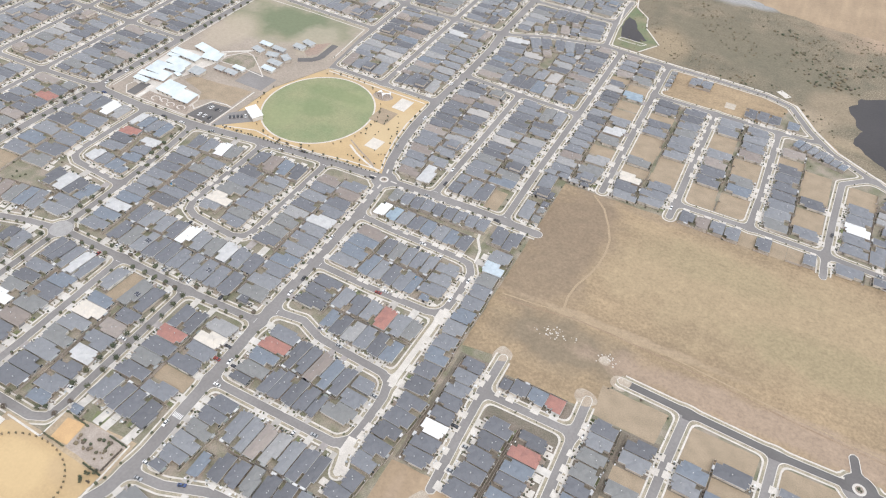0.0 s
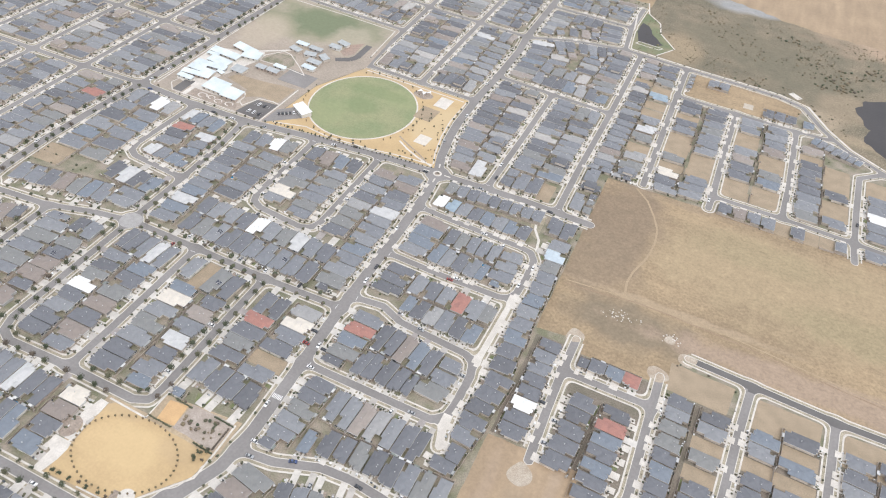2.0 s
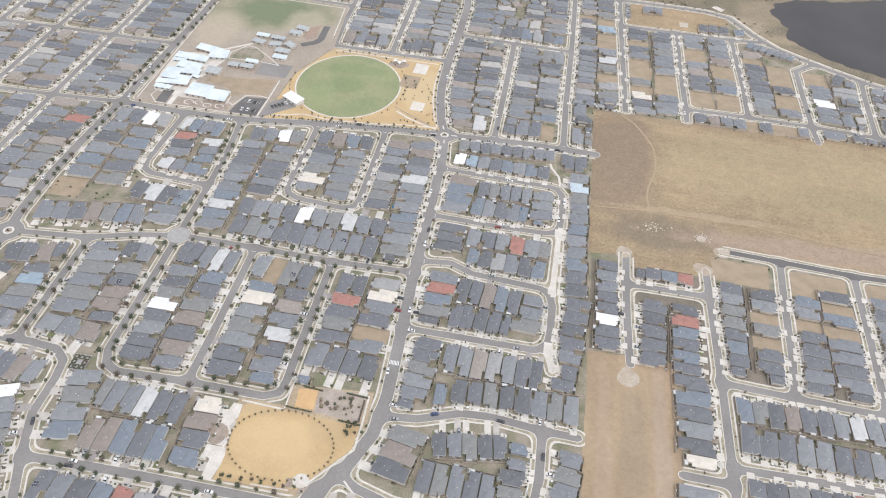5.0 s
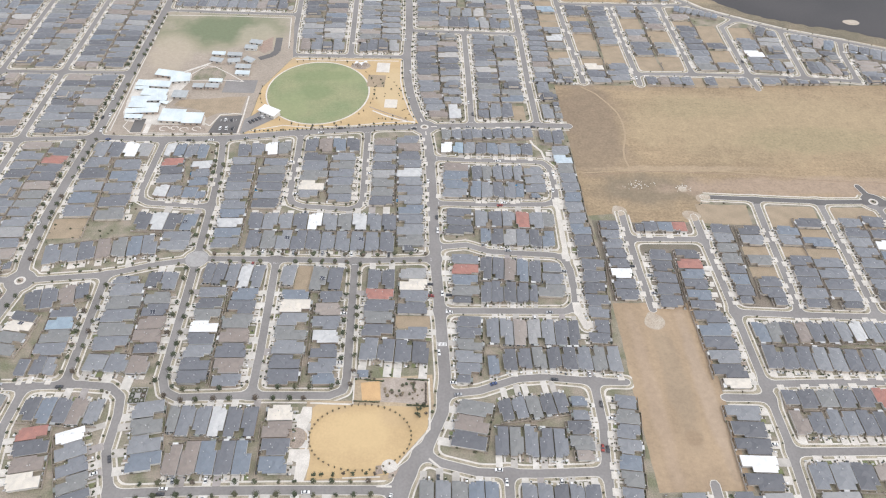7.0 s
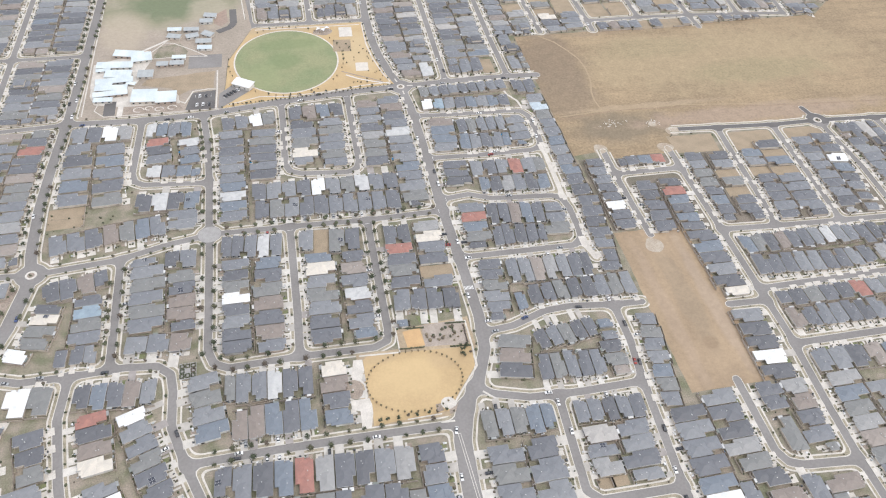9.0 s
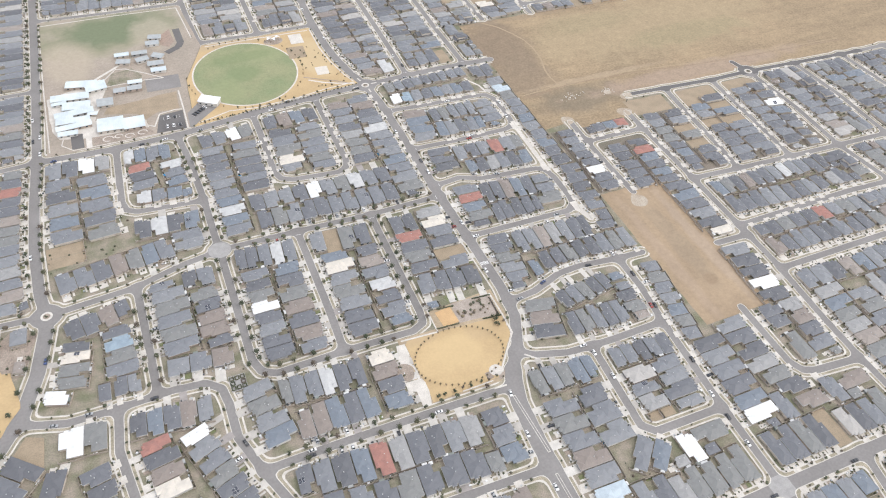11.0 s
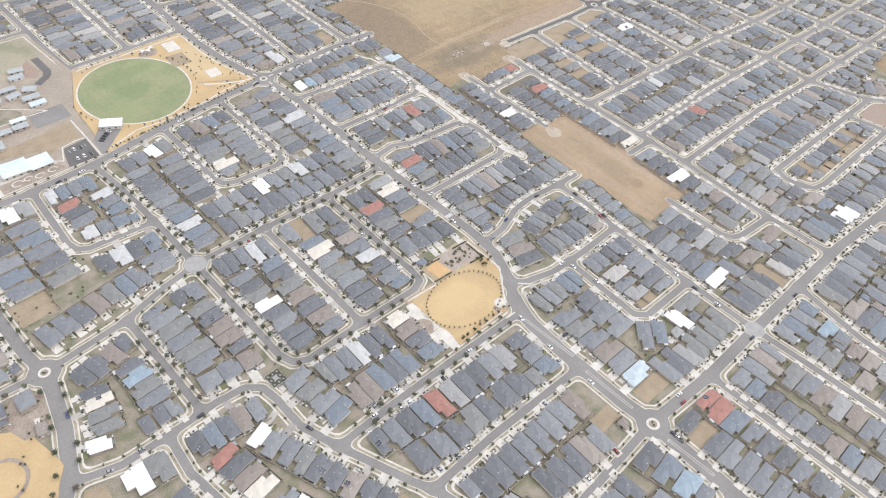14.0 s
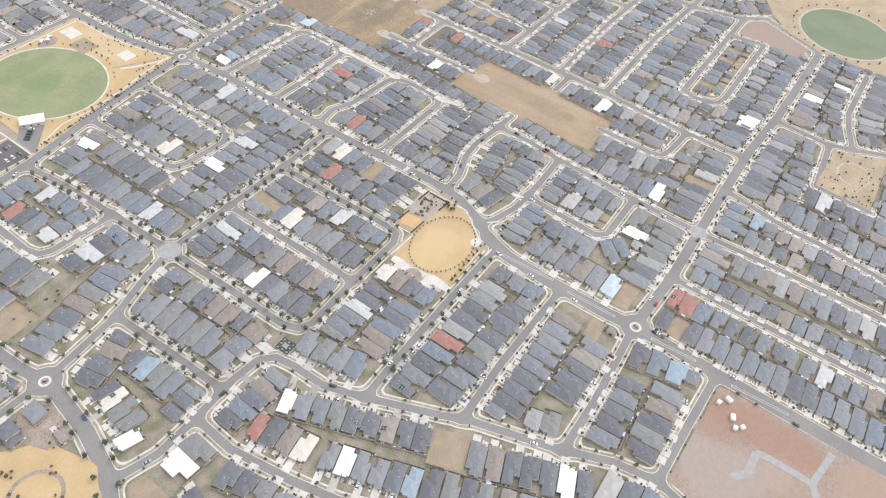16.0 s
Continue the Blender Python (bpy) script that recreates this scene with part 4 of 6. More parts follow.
row(-57.5, -186.7, -58.0, -264.3, -16.0, "mbmldmm")
row(-41.4, -167.9, -23.2, -168.4, -17.0, "dd")
row(-42.4, -185.4, -44.1, -225.4, 17.7, "rmgd")
row(-0.9, -167.5, -3.4, -229.0, -18.3, "gcmmvm")
row(-45.2, -243.7, -3.2, -247.5, 16.9, "mdmd")
row(-206.9, -168.6, -205.1, -234.3, 20.2, "mmgmmm")
row(-206.2, -248.6, -168.1, -252.2, 12.3, "mmb")
row(-166.5, -186.3, -165.0, -238.8, -16.2, "gdbbd")
row(-186.9, -168.8, -165.7, -169.0, -15.0, "dm")
row(-259.7, -185.5, -219.5, -177.7, -16.2, "ddbd")
row(-259.4, -199.7, -266.1, -235.0, 16.2, "dcmm")
row(-221.6, -197.0, -219.8, -237.1, -16.7, "dumm")
row(-246.7, -251.7, -219.0, -252.7, 16.3, "ddm")
row(-266.1, -261.4, -239.5, -263.9, -19.3, "wm")
row(-229.9, -266.0, -185.2, -269.0, -15.8, "dmdbm")
row(-228.1, -285.5, -222.0, -324.6, 17.1, "rdbc")
row(-241.5, -290.2, -235.7, -321.7, -15.9, "ddm")
row(-170.1, -271.6, -163.8, -315.4, 17.0, "mmgm")
row(-151.1, -273.7, -98.8, -275.6, -18.1, "mmmldd")
row(-146.2, -317.1, -99.2, -317.4, 19.7, "bbmmm")
row(-79.6, -274.3, -79.8, -317.6, -14.5, "cbdm")
row(15.2, -153.6, 12.9, -203.0, 17.6, "mrmmd")
row(34.9, -156.4, 76.2, -161.0, -20.2, "dmbmm")
row(91.7, -161.1, 88.1, -207.0, -18.1, "mmgm")
row(30.5, -199.4, 71.8, -203.0, 19.9, "dmdmm")
row(15.7, -209.7, 11.7, -264.6, 14.8, "ddgmmd")
row(34.0, -211.8, 94.4, -215.1, -20.0, "mmbgmmd")
row(32.4, -256.8, 114.1, -256.8, 19.5, "mddmddmmm")
row(104.5, -159.3, 96.7, -235.6, 14.2, "dddmmmd")
row(102.2, -29.2, 102.6, -158.6, 13.3, "migmmmmmmdd")
row(13.9, -271.8, 5.1, -313.0, 19.3, "mbdv")
row(35.0, -273.7, 75.9, -268.4, -13.6, "dmmdd")
row(31.2, -309.4, 72.0, -311.9, 17.8, "dmmdm")
row(87.9, -269.5, 86.5, -316.9, -13.7, "mmdgb")
row(104.3, -271.0, 94.4, -338.4, 12.0, "mmmmmgm")
row(-10.3, -322.6, 32.9, -324.4, -16.4, "mmmmm")
row(43.6, -325.4, 85.1, -327.7, -14.0, "mmdmd")
row(189.7, -208.1, 188.2, -272.3, -19.3, "mmdgdc")
row(153.3, -150.2, 149.3, -204.6, 14.6, "ddddd")
row(188.4, -151.3, 185.3, -209.3, -15.9, "drmdmd")
row(139.5, -120.7, 137.6, -198.3, -14.6, "mmmddwdd")
row(145.1, -135.3, 187.0, -137.5, 14.0, "dmmr")
row(204.9, -124.0, 199.8, -205.3, 14.4, "dmmmdmdd")
row(241.0, -126.9, 237.2, -208.5, -16.2, "dgvmvdmd")
row(251.2, -126.4, 246.0, -208.7, 16.7, "mmvmddmd")
row(290.2, -119.4, 285.3, -212.1, -19.2, "dvmvmmdmd")
row(301.0, -118.3, 293.8, -211.8, 19.3, "mdgmmdmdm")
row(341.6, -119.4, 325.4, -214.5, -18.9, "mmwmdmdm")
row(203.4, -218.1, 293.1, -218.6, -16.3, "mmdbddmlmm")
row(202.6, -254.4, 281.4, -260.6, 17.4, "dddmmdmm")
row(201.0, -266.0, 292.6, -267.6, -15.8, "ddmddrmm")
row(202.4, -300.6, 270.7, -302.9, 16.3, "bdmmmdm")
row(186.9, -280.7, 183.9, -334.4, -19.1, "mddwd")
row(200.2, -316.6, 260.3, -319.6, -15.7, "mmdbm")
row(-260.8, -23.0, -214.6, -25.7, -18.3, "mdwg")
row(-220.0, -45.8, -216.8, -116.7, -20.1, "mmmmm")
row(-263.0, -42.5, -260.9, -114.2, 20.1, "mdgmm")
row(-206.8, -25.5, -162.4, -27.4, -17.1, "lmmml")
row(-205.2, -44.8, -203.5, -76.1, 17.3, "rdm")
row(-165.2, -47.9, -162.2, -78.1, -15.9, "lmm")
row(-203.7, -95.6, -160.9, -99.1, 16.8, "lmmm")
row(-207.7, -108.4, -163.7, -111.3, -17.3, "dldm")
row(-225.5, -156.5, -185.7, -151.8, 19.0, "bmmm")
row(-165.7, -129.2, -165.3, -149.7, -19.6, "mm")
row(-258.7, -161.5, -225.5, -156.5, 17.8, "mmd")
row(-149.6, -26.8, -107.9, -23.0, -15.7, "dmwm")
row(-151.3, -43.9, -150.4, -146.5, 17.6, "mdmmmmmlmm")
row(-107.2, -45.8, -109.6, -105.1, -19.1, "mgmmmd")
row(-128.5, -109.9, -22.7, -112.2, -16.4, "mmmdwmmlmd")
row(-127.4, -146.7, -24.6, -151.4, 18.5, "dmgddmmmmm")
row(-2.3, -14.9, -3.6, -156.0, -18.8, "mbdmlmmmmmgmm")
row(-41.1, -17.7, -44.3, -102.0, 17.7, "bmmmgmmm")
row(-96.6, -19.2, -52.7, -18.5, -17.0, "dbmd")
row(-96.3, -36.9, -97.4, -96.5, 18.9, "dmgcm")
row(-54.8, -38.6, -56.8, -99.7, -18.1, "gmmmgm")
row(13.5, -6.2, 89.4, -4.1, -13.0, "mmdmddmmm")
row(12.0, -39.8, 86.4, -43.1, 15.6, "wugdmmmd")
row(14.0, -50.6, 11.1, -93.9, 19.0, "bmmg")
row(35.4, -55.2, 75.5, -55.3, -16.7, "mmmmm")
row(91.6, -56.5, 91.2, -99.5, -15.1, "gmmm")
row(31.9, -94.8, 75.1, -98.3, 20.1, "mgmmm")
row(14.0, -105.4, 11.3, -142.7, 17.9, "dddg")
row(34.2, -108.3, 94.1, -111.8, -16.0, "gmmrmm")
row(34.4, -144.6, 88.7, -147.9, 16.4, "mdgmdm")
row(-50.4, -336.0, -155.8, -330.8, 19.0, "gmddgrmdmm")
row(-45.1, -376.5, -145.7, -370.8, -19.0, "mddmmdmm")
row(-43.5, -386.2, -140.0, -386.6, 19.0, "bgmmmdmdm")
row(-52.1, -431.1, -103.1, -428.7, -19.3, "mbdmd")
row(-131.7, -408.3, -126.3, -429.5, 16.1, "gg")
row(-63.7, -438.3, -116.0, -440.7, 19.3, "dmddm")
row(-54.1, -481.3, -110.0, -484.0, -19.5, "mbdmd")
row(-35.6, -439.5, -29.9, -487.1, -19.0, "dmum")
row(-192.8, -284.0, -162.0, -369.9, -15.9, "wgmmddbdd")
row(-162.0, -369.9, -155.0, -390.1, -20.0, "vv")
row(-155.8, -390.7, -132.3, -457.6, -19.5, "mbdddwd")
row(-219.7, -331.0, -202.9, -384.8, 16.3, "mwggdu")
row(-11.3, -333.2, -14.2, -436.3, 19.0, "mmmmbmivm")
row(27.3, -330.3, 27.8, -383.2, -19.0, "ddmm")
row(-17.1, -443.6, -17.0, -570.2, 19.0, "dvmmmmmmmdmmm")
row(22.8, -441.6, 20.6, -575.8, -19.0, "rrmmddmdmmlmm")
row(31.3, -448.7, 31.8, -580.5, 19.0, "mmddmdbmgdmmm")


def squared(nx, ny, x, y):
    """Houses of the grid keep square to it where a street bends."""
    if x > -140 and y < 175 and not (x > 230 and y > 120) and not (x > 250 and y < -455):
        if abs(nx) > 0.82:
            return math.copysign(1, nx), 0.0
        if abs(ny) > 0.82:
            return 0.0, math.copysign(1, ny)
    return nx, ny


for half, pts, fronts, seal in ROADS:
    for side in "LR":
        if side not in fronts:
            continue
        for a, b in zip(pts, pts[1:]):
            length = math.hypot(b[0] - a[0], b[1] - a[1])
            if length < 9:
                continue
            tx, ty = (b[0] - a[0]) / length, (b[1] - a[1]) / length
            nx, ny = (-ty, tx) if side == "L" else (ty, -tx)
            at = 0.0
            while at < length:
                sx, sy = a[0] + tx * at + nx * (half + SETBACK), a[1] + ty * at + ny * (half + SETBACK)
                room_, best = 0.0, -9.0
                while room_ < 24 and clearance(sx + nx * room_, sy + ny * room_) > best - 0.3:
                    best = max(best, clearance(sx + nx * room_, sy + ny * room_))
                    room_ += 1.0
                want = max([d_ for d_ in DEPTHS if d_ <= room_ - 1.3 - rnd.choice((0, 0, 1.5))] or [12.0])
                mo = rnd.choice(TALL) if rnd.random() < 0.05 and want > 14 else rnd.choice(MODELS[max(want, 12.0)])
                if try_lot(mo, a[0] + tx * at + nx * (half + SETBACK), a[1] + ty * at + ny * (half + SETBACK), nx, ny):
                    at += mo.w + 0.45
                else:
                    at += 0.5
yards_known = np.zeros((NY, NX), bool)
for k in TONE:
    yards_known |= np.hypot(gx - LOTS[k][2][0], gy - LOTS[k][2][1]) < 15.5
for x, y in UNFILLED:
    yards_known &= np.hypot(gx - x, gy - y) > 8.0
open_land &= ~yards_known
# corner lots and lots set back behind the rows
for depth in (18.0, 15.0, 13.5, 12.0, 10.0):
    for reach in (4.0, 6.0, 8.5, 11.0, 13.5, 16.0, 19.0, 22.0, 25.0, 28.0):
        for j, i in np.argwhere((np.abs(dist - reach) < 1.2) & open_land & ~taken & (np.arange(NX) % 2 == 0)).tolist():
            nx, ny = toward[j, i]
            if nx == 0 and ny == 0:
                continue
            mo = MODELS[depth][(i + j) % len(MODELS[depth])]
            x, y = X0 + STEP * i, Y0 + STEP * j
            if not try_lot(mo, x, y, nx, ny) and reach > 6 and not try_lot(mo, x, y, -ny, nx):
                try_lot(mo, x, y, ny, -nx)

# narrow lots in what is left of the rows
for depth in (16.5, 13.5):
    for mo in NARROW[depth]:
        for reach in (3.6, 4.6, 6.0):
            for j, i in np.argwhere((np.abs(dist - reach) < 1.0) & open_land & ~taken).tolist():
                nx, ny = toward[j, i]
                if nx or ny:
                    try_lot(mo, X0 + STEP * i, Y0 + STEP * j, nx, ny, 2.9)

# small dwellings on the corner lots that are left
SMALL = [Model(8.6, 12.0, 1, 1, 401), Model(7.6, 9.6, -1, 1, 402), Model(6.2, 8.2, 1, 1, 403), Model(5.2, 6.6, -1, 1, 404)]
for mo in SMALL:
    clear = ~taken & open_land & (dist > mo.w / 2 + 2.6) & (dist < 30)
    for dj, di in ((0, 1), (0, -1), (1, 0), (-1, 0)):
        clear &= ~np.roll(taken, (dj, di), (0, 1))
    spots = np.argwhere(clear).tolist()
    for j, i in spots:
        nx, ny = toward[j, i]
        if taken[j, i] or not (nx or ny):
            continue
        cx, cy = X0 + STEP * i, Y0 + STEP * j
        for turn in (0, 90, -90):
            ca, sa = math.cos(radians(turn)), math.sin(radians(turn))
            ux, uy = nx * ca - ny * sa, nx * sa + ny * ca
            if try_lot(mo, cx - ux * mo.d / 2, cy - uy * mo.d / 2, ux, uy, 2.7, 4.9):
                break

chosen = {}


def special(mat, words, spots):
    """Gives the houses that stand nearest to the spots a roof of their own."""
    for sx, sy in spots:
        if any((LOTS[q][2][0] - sx) ** 2 + (LOTS[q][2][1] - sy) ** 2 < 100 for q in TONE):
            continue
        k = min((q for q in range(len(LOTS)) if not LOTS[q][3] and q not in chosen and q not in TONE), key=lambda q: (LOTS[q][2][0] - sx) ** 2 + (LOTS[q][2][1] - sy) ** 2)
        if (LOTS[k][2][0] - sx) ** 2 + (LOTS[k][2][1] - sy) ** 2 < 120:
            chosen[k] = (mat, words)


special(white_roof, "white metal roof", [(-14, -182), (-81, -118), (-141, -219), (-263, -246), (18, -35), (125, -179), (176, -265), (179, -317), (102, -400), (47, -403),
                                         (-211, -337), (-148, -449), (259, -229), (-195, -292), (-258, -275), (-120, -31), (247, -424), (228, -428), (349, -485), (310, -458)])
special(pale_roof, "pale grey metal roof", [(-85, -82), (-141, -123), (-189, -119), (-48, -120), (-11, -67), (29, 19), (-200, -88), (-170, -53), (-164, -36), (6, 250), (-52, 230),
                                            (165, 94), (174, -512)])
special(cream_roof, "cream metal roof", [(-252, -213), (-85, -281), (-88, -200), (-215, -320)])
special(red_roof, "terracotta tiled roof", [(-36, -191), (19, -169), (66, -119), (179, -131), (176, -170), (252, -280), (-112, -339), (-220, -292), (25, -453), (-195, -51), (-278, -52)])
special(ice_roof, "pale blue metal roof", [(-5, -404)])
special(blue_roof, "blue metal roof", [(-230, -212), (128, -473), (-180, -311), (-49, -466)])
KNOWN = {"w": (white_roof, "white metal roof"), "l": (pale_roof, "pale grey metal roof"), "c": (cream_roof, "cream metal roof"), "r": (red_roof, "terracotta tiled roof"),
         "i": (ice_roof, "pale blue metal roof"), "u": (blue_roof, "blue metal roof")}
for k, code in TONE.items():
    if code in KNOWN:
        chosen[k] = KNOWN[code]
SHADES = {"d": (0, 0, 2), "m": (1, 1, 1, 3, 0, 4, 9), "g": (3, 4, 5), "b": (6, 6, 7)}


def shade(k):
    """Which of the common roofs the house on lot k has."""
    return rnd.choice(SHADES[TONE[k]]) if TONE.get(k) in SHADES else rnd.choices(range(len(ROOFS)), shares)[0]


order = sorted(range(len(LOTS)), key=lambda k: max(abs(LOTS[k][2][0] + 55) / 150, abs(LOTS[k][2][1] + 255) / 130))
near_set = set([k for k in order if not LOTS[k][3]][:245])
fences, far, clutter, lawns = Shape(), Shape(), Shape(), Shape()
counts = {"near": 0, "special": 0, "far": 0}
FAR_ROOFS = [material("plain_roof", tuple(q * 1.05 for q in c), tuple(q * 0.93 for q in c), 0.35, rough=0.55, fine=0.07) for _, c in ROOFS]
shares = [q for q, _ in ROOFS]
ROOF_WORDS = ["slate grey tiled roof", "mid grey tiled roof", "charcoal tiled roof", "blue-grey tiled roof", "grey tiled roof", "light grey tiled roof", "brown-grey tiled roof",
              "taupe tiled roof", "pale grey tiled roof", "steel blue tiled roof"]
for k, (mo, m, (cx, cy), vac) in enumerate(LOTS):
    hw = mo.w / 2 + 0.3
    if k in near_set:
        run = thing("fence", m, "brown timber paling fence round a back yard", "fence", "yard fences")
        part("back_panel", mo.fence[0], run)
        part("side_panel", mo.fence[1], run)
    elif not vac or rnd.random() < 0.5:
        fences.box(-hw, mo.d + 1.35, 0, hw, mo.d + 1.42, 1.7, m)
        fences.box(hw - 0.03, mo.d - 0.2, 0, hw + 0.03, mo.d + 1.3, 1.6, m)
    if vac:
        sh = Shape()
        sh.poly([m @ Vector(p) for p in ((-hw, -1.6, 0.02), (hw, -1.6, 0.02), (hw, mo.d + 1.2, 0.02), (-hw, mo.d + 1.2, 0.02))])
        me = sh.mesh("vacant_lot", vacant_mat)
        if me.polygons[0].normal.z < 0:
            me.flip_normals()
        tagged(new("vacant_lot", me), "bare tan vacant house lot", "vacant lot", kind="structure")
        continue
    for q in range(rnd.randint(2, 5)):
        x, y = rnd.choice(((rnd.uniform(-hw, hw), mo.d + rnd.uniform(0.1, 0.9)), (rnd.uniform(-hw, hw), rnd.uniform(-2.2, -0.4))))
        u, v, h_ = rnd.uniform(0.2, 0.7), rnd.uniform(0.2, 0.6), rnd.uniform(0.3, 1.1)
        clutter.now = rnd.choice((0, 0, 1, 2, 3, 3))
        clutter.box(x - u, y - v, 0.0, x + u, y + v, h_, m)
    for side_ in (-1, 1):
        if rnd.random() < 0.85:
            c_ = m @ Vector((side_ * hw * 0.55, -1.2, 0))
            if clearance(c_.x, c_.y) > 3.2:
                lawns.now = rnd.choice((0, 0, 1, 1, 2, 3, 3, 3, 3))
                x0, x1 = sorted((side_ * hw * 0.9, side_ * hw * 0.2))
                if not x0 - 2.2 < mo.gmid < x1 + 2.2:
                    lawns.box(x0, -2.3, 0.0, x1, 0.6, 0.09, m)
    if rnd.random() < 0.4:
        lawns.now = rnd.choice((0, 1, 2, 2))
        lawns.box(-hw * rnd.uniform(0.4, 0.95), mo.d + 0.1, 0.0, hw * rnd.uniform(0.2, 0.9), mo.d + 1.2, 0.06, m)
    special_ = chosen.get(k)
    if k in near_set or special_:
        tone = shade(k)
        look_ = special_ or (FAR_ROOFS[tone], ROOF_WORDS[tone])
        words = look_[1]
        root = thing("house", m, f"{'two-storey' if mo in TALL else 'single-storey'} brick house with a {words}", "house", "houses of the estate")
        part("wall", mo.wall, root)
        roof = part("roof", mo.roof, root, words)
        roof.material_slots[0].link = 'OBJECT'
        roof.material_slots[0].material = look_[0]
        drive_ = part("driveway", mo.drive, root)
        drive_.scale.y = min(2.0, max(0.6, clearance(m.translation.x, m.translation.y) / 5.0))
        if k in near_set:
            part("garage_door", mo.door, root)
            for wm in mo.wins:
                part("pane", wm[1], part("window", wm[0], root))
            part("front_path", mo.path, root)
            for vm in mo.vents:
                part("roof_vent", vm, roof)
            counts["near"] += 1
        else:
            counts["special"] += 1
        r = rnd.random()
        if r < 0.3:
            part("patio_roof", mo.patio, root)
        if r > 0.96 and mo not in TALL:
            for pm in mo.solar:
                part("solar_panel", pm, roof)
    else:
        counts["far"] += 1
        tone = shade(k)
        for src, slot in ((mo.wall, 0), (mo.roof, 4 + tone), (mo.drive, 1), (mo.path, 1), (mo.patio if rnd.random() < 0.2 else mo.vents[0], 2), (mo.vents[1], 2)):
            at_ = len(far.i)
            far.now = slot
            far.solid([m @ v.co for v in src.vertices], [tuple(p.vertices) for p in src.polygons])
            if slot > 3:
                for q, p in enumerate(src.polygons):
                    if p.material_index:
                        far.i[at_ + q] = 3
tagged(new("far_houses", far.mesh("far_houses", far_wall, concrete, pale_roof, gutter_mat, *FAR_ROOFS)), "rows of brick houses with grey hip roofs", "houses", kind="stuff")
tagged(new("fences", fences.mesh("fences", fence_mat)), "brown paling fences between the yards", "fences", kind="stuff")
tagged(new("yard_clutter", clutter.mesh("yard_clutter", pale_roof, grey_shed, tank_mat, white_roof)), "bins, tanks and boxes standing about the yards", "clutter", kind="stuff")
tagged(new("lawns", lawns.mesh("lawns", lawn_mat, mulch_mat, verge_mat, concrete)), "small lawns, mulched beds and paved forecourts of the yards", "lawns", kind="stuff")
print("rows", len(TONE), "houses", counts, "lots", len(LOTS))


# ---- trees and shrubs ----
def blob(sh, x, y, z, r, rnd_, squash=0.85):
    """One uneven clump of leaves."""
    bm = bmesh.new()
    bmesh.ops.create_icosphere(bm, subdivisions=1, radius=1.0)
    vs = [(x + v.co.x * r * rnd_.uniform(0.7, 1.2), y + v.co.y * r * rnd_.uniform(0.7, 1.2), z + v.co.z * r * squash * rnd_.uniform(0.7, 1.2)) for v in bm.verts]
    sh.solid(vs, [tuple(v.index for v in f.verts) for f in bm.faces])
    bm.free()


def crown_mesh(r, height, seed):
    rr = random.Random(seed)
    sh = Shape()
    for k in range(11):
        a_, q = rr.uniform(0, 6.28), r * rr.uniform(0.1, 0.72)
        blob(sh, q * math.cos(a_), q * math.sin(a_), height + rr.uniform(-0.35, 0.55) * r, r * rr.uniform(0.28, 0.46), rr)
    for k in range(70):
        v = Vector((rr.gauss(0, 1), rr.gauss(0, 1), rr.gauss(0, 0.7))).normalized() * r * rr.uniform(0.75, 1.12)
        t1 = Vector((rr.gauss(0, 1), rr.gauss(0, 1), rr.gauss(0, 1))).normalized() * 0.16 * r
        t2 = t1.orthogonal().normalized() * 0.10 * r
        c_ = v + Vector((0, 0, height + 0.1 * r))
        sh.poly([c_ - t1, c_ + t2, c_ + t1, c_ - t2])
    return sh.mesh("crown", leaf_mat if r > 0.8 else young_leaf)


def trunk_mesh(height, seed):
    rr = random.Random(seed)
    sh = Shape()
    def limb(p, q, r0, r1):
        p, q = Vector(p), Vector(q)
        ax = (q - p).normalized()
        s_ = ax.orthogonal().normalized()
        t_ = ax.cross(s_)
        ring = lambda c, r: [c + (s_ * math.cos(k * 1.0472) + t_ * math.sin(k * 1.0472)) * r for k in range(6)]
        sh.solid(ring(p, r0) + ring(q, r1), [(k, (k + 1) % 6, 6 + (k + 1) % 6, 6 + k) for k in range(6)])
    limb((0, 0, 0), (0, 0, height * 0.75), 0.14, 0.09)
    for k in range(4):
        a_ = k * 1.57 + rr.uniform(-0.4, 0.4)
        limb((0, 0, height * rr.uniform(0.5, 0.72)), (0.7 * math.cos(a_), 0.7 * math.sin(a_), height * 1.05), 0.07, 0.03)
    return sh.mesh("trunk", bark_mat)


TREES = [(trunk_mesh(h_, k), crown_mesh(r_, h_, 40 + k)) for k, (r_, h_) in enumerate([(1.3, 2.3), (1.0, 2.0), (1.6, 2.7), (0.62, 1.3), (1.95, 3.2)])]
tree_count = 0


def tree(x, y, kind, z=0.2):
    global tree_count
    tree_count += 1
    m = Matrix.Translation((x, y, z)) @ Matrix.Rotation(rnd.uniform(0, 6.28), 4, 'Z')
    root = thing("tree", m, "small sparse brown-green sapling on dry turf" if kind == 3 else "small dark green street tree with a rounded crown" if kind != 4 else "large dark green tree with a broad crown", "tree", "street trees")
    part("trunk", TREES[kind][0], root)
    part("crown", TREES[kind][1], root)


far_trees = Shape()


def far_tree(x, y, r, z=0.2):
    far_trees.now = 0
    for k in range(3):
        blob(far_trees, x + rnd.uniform(-0.4, 0.4) * r, y + rnd.uniform(-0.4, 0.4) * r, z + r * rnd.uniform(0.9, 1.5), r * rnd.uniform(0.55, 0.85), rnd)
    far_trees.now = 1
    far_trees.box(x - 0.1, y - 0.1, z - 0.05, x + 0.1, y + 0.1, z + r)


